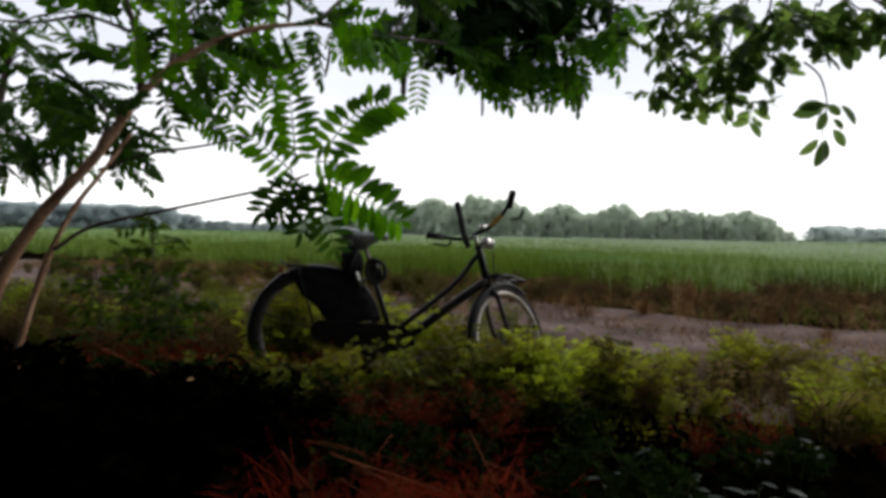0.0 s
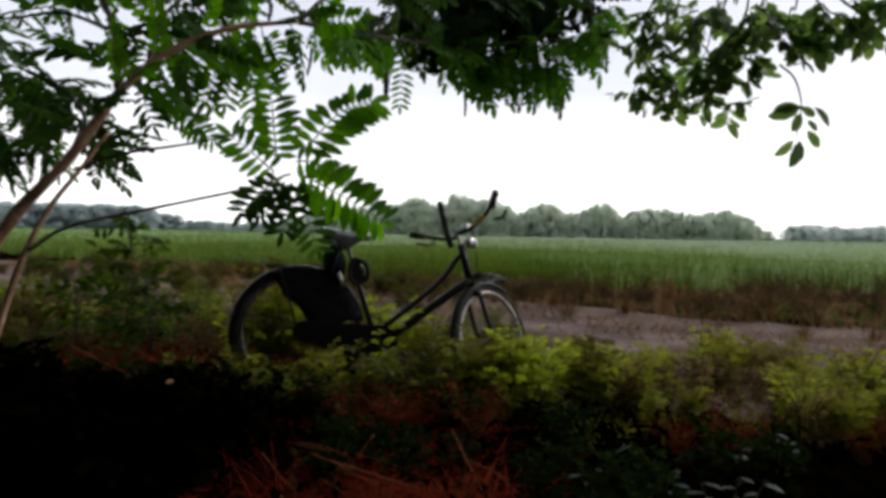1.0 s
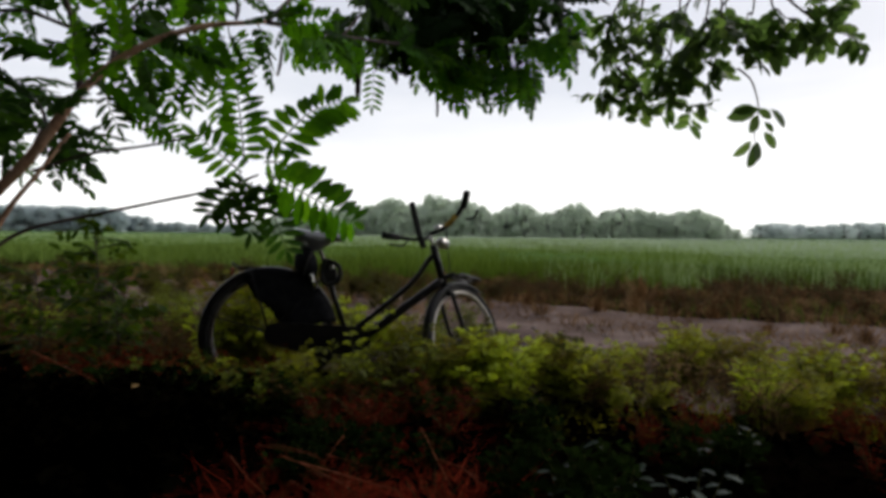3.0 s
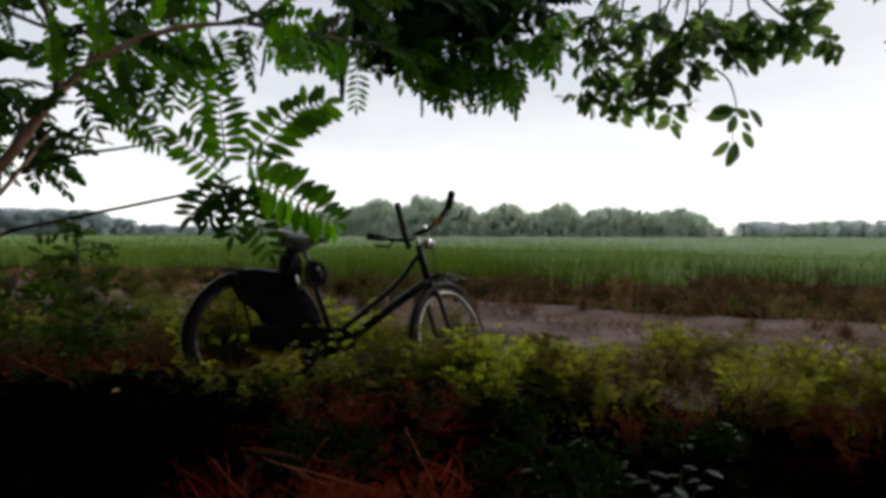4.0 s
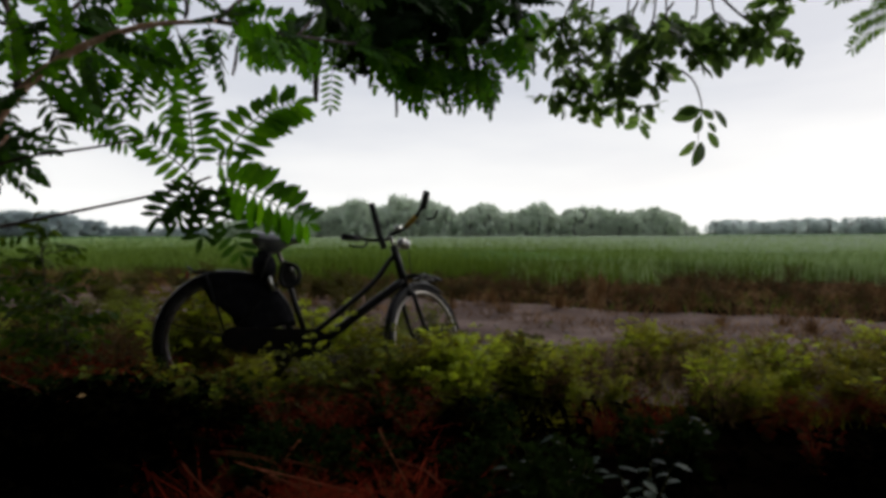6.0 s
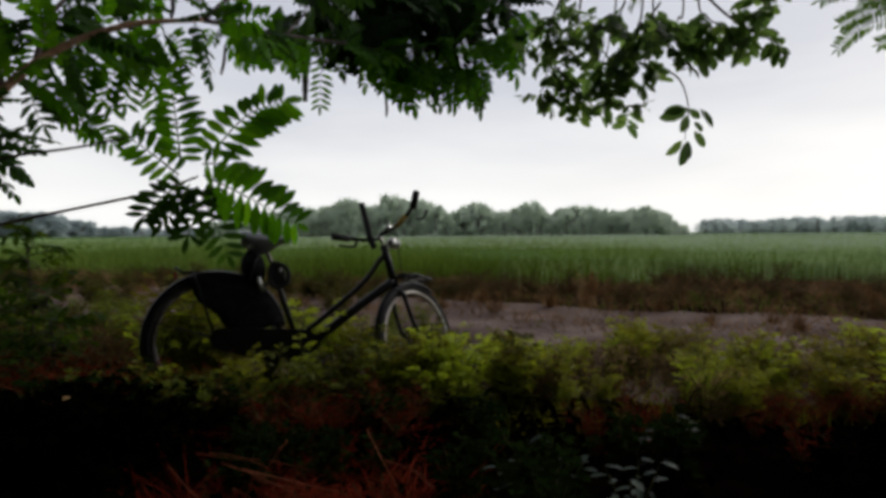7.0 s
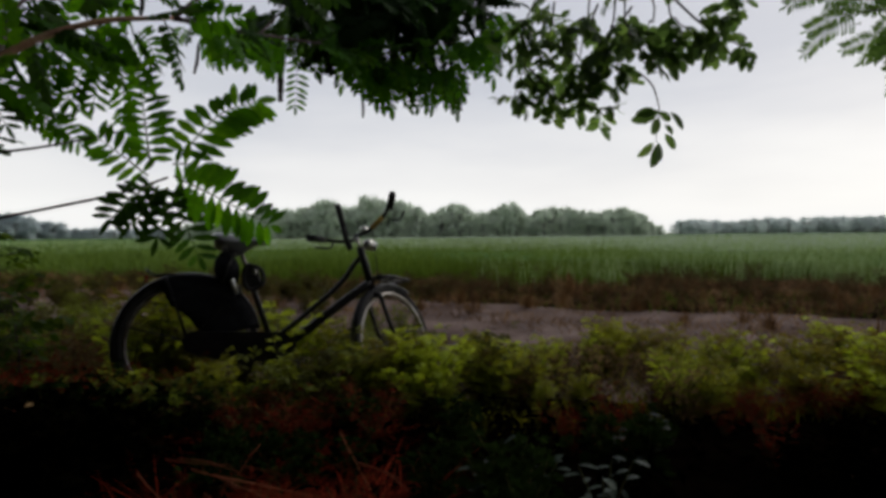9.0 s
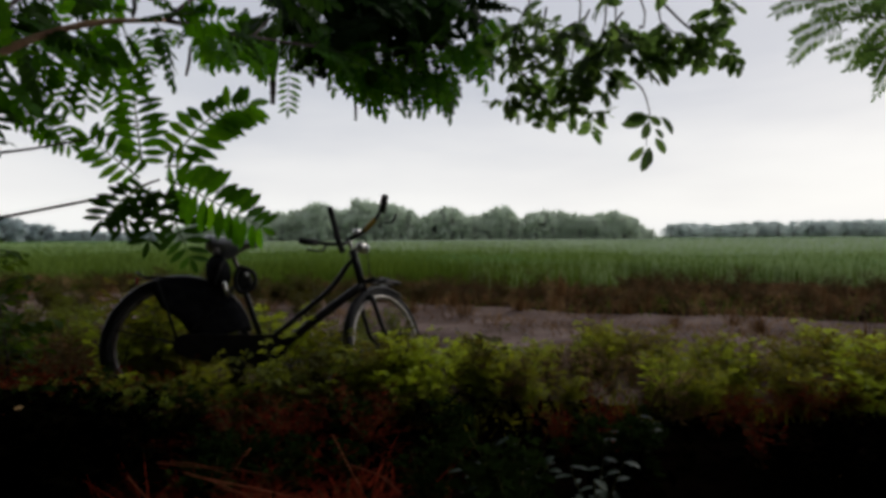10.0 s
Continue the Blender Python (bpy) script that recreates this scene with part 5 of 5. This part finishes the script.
BROWN = [weed_meshes(160 + i, 0.3, 9, 4, STRAW_DARK, 0.07, 0.009, 9, 0.9) for i in range(2)]
DRY = [weed_meshes(150 + i, 0.34, 7, 4, STRAW_LEAF, 0.07, 0.009, 9, 0.5) for i in range(2)]
SHADY = [weed_meshes(110 + i, 0.36, 6, 5, WEED_SHADED, 0.11, 0.03, 9, 0.45) for i in range(3)]
UNDER = [weed_meshes(170 + i, 0.34, 9, 5, LITTER, 0.12, 0.034, 10, 0.6, LITTER) for i in range(3)]
REDS = [weed_meshes(120 + i, 0.34, 11, 4, DEAD, 0.07, 0.009, 10, 0.75) for i in range(3)]


def plant(name, meshes, x, y, scale, label, group):
    ob = thing(name, pose(x, y, lie(x, y), 0, 0, rng.uniform(0, 360)) @ Matrix.Scale(scale, 4), label, "weed", group)
    tagged(part("stem", meshes[0], None, ob), kind="stuff")
    tagged(part("leaves", meshes[1], None, ob), kind="stuff")
    return ob


rng = random.Random(31)


def scatter(n, u0, u1, s0, s1, name, kinds, scale, label, group, keep=lambda x, y, u, s: True):
    for i in range(n):
        u, s = rng.uniform(u0, u1), rng.uniform(s0, s1)
        p = along(u, s)
        if keep(p.x, p.y, u, s) and math.hypot(p.x, p.y) > 1.15:
            plant(name, rng.choice(kinds), p.x, p.y, rng.uniform(*scale), label, group)


def weed_bank(n, u0, u1, s0, s1, kinds, scale, name, label):
    """Many weeds far down the track, joined."""
    stems, leaves = Geo(), Geo()
    for i in range(n):
        p = along(rng.uniform(u0, u1), rng.uniform(s0, s1))
        m = pose(p.x, p.y, lie(p.x, p.y), 0, 0, rng.uniform(0, 360)) @ Matrix.Scale(rng.uniform(*scale), 4)
        for g, me in zip((stems, leaves), rng.choice(kinds)):
            g.add([v.co for v in me.vertices], [list(f.vertices) for f in me.polygons], m)
    ob = part(name, leaves, kinds[0][1].materials[0])
    tagged(part("stem", stems, BARK_STEM, ob), kind="stuff")
    return tagged(ob, label, "weeds", kind="stuff")


def patchy(x, y, u, s):
    """Green weeds grow in patches, with bare gravel between them."""
    return noise.noise(Vector((x * 1.7, y * 1.7, 7))) > -0.12 and clear_of_bike(x, y, u, s)


def clear_of_bike(x, y, u, s):
    return not (-1.2 < x < 0.8 and 2.5 < y < 3.5) and y > (2.4 + 0.12 * math.sin(3.1 * x) if x > 0.3 else 2.65) and s < 3.4 + 0.4 * max(0.0, x)


GREEN = "bright yellow-green weed with finely cut leaves beside the track"
scatter(640, -1.2, 5.5, 1.7, 4.6, "weed", WEEDS, (0.45, 0.95), GREEN, "green weeds along the track", patchy)
scatter(75, -7, -0.6, 1.8, 3.6, "weed", WEEDS_GREEN, (0.7, 1.1), "mid-green weed with finely cut leaves, light shade put into its colour", "green weeds along the track", clear_of_bike)
weed_bank(50, -9, -1.6, 3.0, 4.9, WEEDS_GREEN, (0.4, 0.9), "weed_bank", "bank of mid-green weeds on the track's edge")
weed_bank(80, -13, -3.0, 4.6, 7.6, WEEDS_GREEN, (0.6, 1.2), "verge_weeds", "mid-green weeds scattered over the verge")
weed_bank(150, -12, 8, 6.6, 9.1, BROWN, (0.5, 1.2), "brown_verge_weeds", "dark brown withered weeds tangled along the verge")
weed_bank(80, -3, 11, 8.8, 12.0, BROWN, (0.5, 1.3), "verge_brush", "dark brown withered brush where the verge widens")
weed_bank(26, -12, 8, 6.6, 8.0, DRY, (0.5, 1.0), "dry_verge_weeds", "withered brown weeds tangled along the verge")
scatter(26, 0.5, 6, 3.3, 4.2, "weed", WEEDS, (0.4, 0.75), GREEN, "green weeds along the track")
for x, y, s in ((-0.62, 2.5, 0.7), (-0.08, 2.55, 1.1), (0.22, 2.6, 0.9), (0.36, 2.62, 0.95), (-0.5, 2.6, 0.6), (-1.0, 2.7, 0.9), (0.55, 2.6, 0.85), (-0.25, 2.7, 0.6), (-0.35, 2.6, 0.55), (-0.45, 2.72, 0.6), (-0.12, 2.68, 0.7), (0.3, 2.75, 0.75), (-0.78, 2.62, 0.9), (0.2, 2.72, 0.85), (0.3, 2.78, 0.9), (0.42, 2.74, 0.95), (0.52, 2.8, 0.85), (-0.68, 2.66, 0.8), (-0.2, 2.6, 0.8), (0.12, 2.6, 1.15), (-0.38, 2.62, 0.6), (-0.02, 2.62, 1.05), (-0.3, 2.66, 0.6)):
    plant("weed", rng.choice(WEEDS if x > 0.15 else WEEDS_GREEN), x, y, s, "light green weed growing up in front of the bicycle", "weeds round the bicycle")
scatter(240, -0.6, 5.2, 1.6, 4.2, "dry_weed", DRY + DRY + BROWN, (0.5, 0.9), "brown dry weed tangled among green ones", "dry weeds", clear_of_bike)
scatter(140, -6.0, -0.6, 1.8, 3.4, "dry_weed", BROWN, (0.7, 1.1), "brown dry weed tangled among green ones", "dry weeds", clear_of_bike)
for x, y in ((-0.55, 2.55), (-0.3, 2.5), (-0.1, 2.45), (0.1, 2.6), (0.25, 2.5), (0.45, 2.55), (-0.7, 2.55)):
    plant("dry_weed", rng.choice(BROWN), x, y, rng.uniform(0.7, 1.0), "brown dry weed below the bicycle", "dry weeds")
scatter(70, -3.0, 3.5, 1.1, 2.1, "shade_weed", SHADY, (0.5, 0.9), "leafy weed with deep shade painted into its dark green", "shaded weeds", lambda x, y, u, s: (x > 0.25 or y > 2.25) and (x < 1.25 or y > 2.3))
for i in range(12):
    plant("shade_weed", rng.choice(SHADY), rng.uniform(-2.7, -0.75), rng.uniform(2.2, 2.7), rng.uniform(0.7, 1.0), "leafy weed with deep shade painted into its dark green", "shaded weeds")
# plants added to fill the dark foreground; shade is put into their colour
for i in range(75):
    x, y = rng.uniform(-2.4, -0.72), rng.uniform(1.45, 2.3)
    plant("shade_undergrowth", rng.choice(UNDER), x, y, rng.uniform(0.95, 1.2) - 0.42 * (y - 1.45), "added leafy undergrowth, deep shade painted in near-black", "dark undergrowth")
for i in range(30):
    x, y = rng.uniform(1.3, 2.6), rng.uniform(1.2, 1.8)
    plant("shade_undergrowth", rng.choice(UNDER), x, y, rng.uniform(0.4, 0.6), "added leafy undergrowth, deep shade painted in near-black", "dark undergrowth")
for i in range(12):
    plant("shade_undergrowth", rng.choice(UNDER), rng.uniform(-1.65, -0.8), rng.uniform(2.2, 2.45), rng.uniform(0.6, 0.8), "added leafy undergrowth, deep shade painted in near-black", "dark undergrowth")
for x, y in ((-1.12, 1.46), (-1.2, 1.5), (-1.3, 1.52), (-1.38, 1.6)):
    plant("shade_undergrowth", rng.choice(UNDER), x, y, 1.3, "added leafy undergrowth at the tree's foot, shade painted in near-black", "dark undergrowth")
for x, y, s in ((-0.18, 2.72, 0.95), (-0.47, 2.72, 0.85), (-0.98, 3.42, 1.6), (-0.86, 3.4, 1.5), (-1.05, 3.36, 1.3), (-0.74, 3.44, 1.2), (-0.14, 3.42, 1.25), (0.02, 3.45, 1.0), (0.25, 2.66, 1.0), (0.4, 2.64, 1.1), (0.5, 2.7, 1.05), (-0.9, 2.72, 0.8)):
    plant("weed", rng.choice(WEEDS[2:]), x, y, s, "tall bright green weed standing against the bicycle", "weeds round the bicycle")
for i in range(16):
    plant("weed", rng.choice(WEEDS), rng.uniform(2.3, 3.4), rng.uniform(2.15, 2.9), rng.uniform(0.75, 1.1), GREEN, "green weeds along the track")
for cx, cy, rad, n, sc in ((-1.85, 2.6, 0.3, 8, 0.8), (-1.4, 2.75, 0.3, 13, 0.95), (-1.05, 2.65, 0.2, 9, 0.85), (-1.75, 2.85, 0.4, 4, 0.9), (-0.95, 2.75, 0.3, 5, 0.85), (0.0, 2.25, 0.25, 7, 0.8), (-0.2, 1.6, 0.2, 5, 0.5), (0.13, 1.5, 0.14, 4, 0.5), (1.15, 2.1, 0.3, 5, 0.65), (1.9, 2.3, 0.4, 7, 0.5), (2.6, 2.3, 0.4, 9, 0.6)):
    for i in range(n):
        x, y = rng.gauss(cx, rad * 0.6), rng.gauss(cy, rad * 0.35)
        if math.hypot(x, y) > 1.2 and (x > -0.45 or y > 2.2):
            plant("dead_weed", rng.choice(REDS), x, y, sc * rng.uniform(0.8, 1.1), "reddish-brown withered weed with thin dry stems", "withered weeds")


def broad_weed(seed):
    r = random.Random(seed)
    st, lv = Geo(), Geo()
    for i in range(4):
        a = r.uniform(0, 6.28)
        tip = Vector((0.1 * math.cos(a), 0.1 * math.sin(a), r.uniform(0.16, 0.3)))
        tube(st, [(0, 0, -0.03), tip * 0.5 + Vector((0, 0, 0.03)), tip], 0.004, 0.002, 5, cap=False)
        for k in range(5):
            b = k * 2.3 + r.uniform(-.4, .4)
            p = tip * (0.55 + 0.45 * k / 4)
            leaf(lv, p, (math.cos(b), math.sin(b), r.uniform(-0.2, 0.35)), (0, 0, 1), r.uniform(0.045, 0.075), r.uniform(0.02, 0.032), 0.2, 0.25)
    return st.mesh("stem", BARK_STEM), lv.mesh("leaves", GLOSSY)


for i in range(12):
    plant("shade_weed", rng.choice(SHADY), rng.uniform(-0.4, 0.25), rng.uniform(1.75, 2.1), rng.uniform(0.4, 0.65), "leafy weed with deep shade painted into its dark green", "shaded weeds")

BROADS = [broad_weed(130 + i) for i in range(3)]
for x, y, s in ((0.66, 1.62, 0.95), (0.50, 1.52, 0.7), (0.80, 1.42, 0.85), (1.05, 1.75, 0.7), (1.30, 1.95, 0.7)):
    plant("broad_leaved_weed", rng.choice(BROADS), x, y, s, "low weed with glossy grey-green leaves in shade", "glossy weeds")

def heap(places):
    """Places strewn round several middles."""
    def pick(r, n):
        out = [r.normal((cx, cy), (sx, sy), (max(1, int(n * k)), 2)) for cx, cy, sx, sy, k in places]
        return np.concatenate(out)
    return pick


blades("withered_grass", 2400, heap(((-0.22, 1.62, 0.14, 0.08, 0.45), (0.14, 1.54, 0.09, 0.07, 0.3), (-0.04, 2.2, 0.1, 0.06, 0.15))),
       lambda xy: 0.16 + 0.0 * xy[:, 0], lambda xy: 0.0036 + 0.0 * xy[:, 0], 1.9, DEAD_GRASS,
       "heap of withered reddish grass in the shade", "dry grass", 40)

# saplings by the left verge
for px, py, h in ((-1.75, 3.4, 0.95), (-1.5, 3.1, 0.6), (-2.2, 3.6, 0.65)):
    sap = thing("sapling", pose(px, py, 0), "dark leafy sapling among the weeds", "sapling", "saplings")
    line = limb(sap, "stem", [(px, py, -0.03), (px + 0.02, py, h * 0.5), (px - 0.01, py, h)], 0.008, 0.003, BARK_DARK, seg=6)
    sprigs(sap, line, 34, rng, (0.8, 1.2), OVALS_SAP, 0.25, 0.9, 0.1)

# fallen dry stalks, placed in depth to fit the camera's view
for a, b, r0 in (((-0.33, 1.52, 0.33), (-0.17, 1.45, 0.31), 0.002),
                 ((-0.25, 1.52, 0.28), (0.01, 1.45, 0.23), 0.0028),
                 ((-0.21, 1.52, 0.25), (-0.08, 1.45, 0.25), 0.0024),
                 ((-0.43, 1.52, 0.30), (-0.32, 1.45, 0.22), 0.002),
                 ((-0.36, 1.52, 0.33), (-0.19, 1.45, 0.33), 0.0016),
                 ((0.08, 1.52, 0.37), (0.16, 1.45, 0.23), 0.0018),
                 ((-0.12, 2.00, 0.34), (-0.06, 1.95, 0.24), 0.0018),
                 ((0.12, 2.00, 0.24), (0.20, 1.95, 0.30), 0.002),
                 ((-1.24, 2.00, 0.49), (-0.90, 1.95, 0.35), 0.0026),
                 ((0.13, 1.52, 0.28), (0.23, 1.45, 0.26), 0.0026),
                 ((0.20, 1.52, 0.25), (0.26, 1.45, 0.22), 0.002),
                 ((-0.27, 1.52, 0.23), (-0.18, 1.45, 0.21), 0.002),
                 ((-0.13, 1.52, 0.35), (-0.18, 1.45, 0.29), 0.0012),
                 ((-0.30, 1.52, 0.30), (-0.11, 1.45, 0.24), 0.002),
                 ((-0.18, 1.52, 0.30), (-0.05, 1.45, 0.29), 0.0016)):
    stalk = thing("dry_stalk", pose(*a), "fallen reddish-brown dry stalk, placed to fit the camera's view", "dry stalk", "fallen stalks")
    mid = (Vector(a) + Vector(b)) / 2 + Vector((0, 0, rng.uniform(-0.006, 0.008)))
    limb(stalk, "stalk", [a, mid, b], r0, r0 * 0.5, RED_STALK, seg=6)

# fallen leaves whose heights are set to fit the camera's view
for at_leaf, size, a in (((-1.03, 1.42, 0.25), 1.0, 30), ((-0.75, 1.66, 0.45), 0.5, 70), ((1.59, 1.45, 0.14), 1.1, 10)):
    g = Geo()
    leaf(g, (0, 0, 0), (1, 0, 0.1), (0, 0, 1), 0.055 * size, 0.028 * size, 0.3, 0.1, 0.3)
    ob = part("fallen_leaf", g, STRAW_LEAF)
    ob.matrix_basis = pose(*at_leaf, 20, 0, a)
    tagged(ob, "dull pale brown fallen leaf, placed to fit the camera's view", "fallen leaf", "fallen leaves")

# leaf litter and low growth under the canopy, shade put into its near-black colour
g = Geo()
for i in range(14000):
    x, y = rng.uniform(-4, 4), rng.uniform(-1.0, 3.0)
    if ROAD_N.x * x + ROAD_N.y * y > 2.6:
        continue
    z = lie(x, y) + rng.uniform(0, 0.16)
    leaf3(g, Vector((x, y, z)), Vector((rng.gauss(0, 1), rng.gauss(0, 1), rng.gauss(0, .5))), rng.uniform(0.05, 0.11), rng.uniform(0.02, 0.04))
tagged(part("low_growth", g, LITTER), "low growth over the ground, deep shade painted in near-black", "undergrowth", kind="stuff")
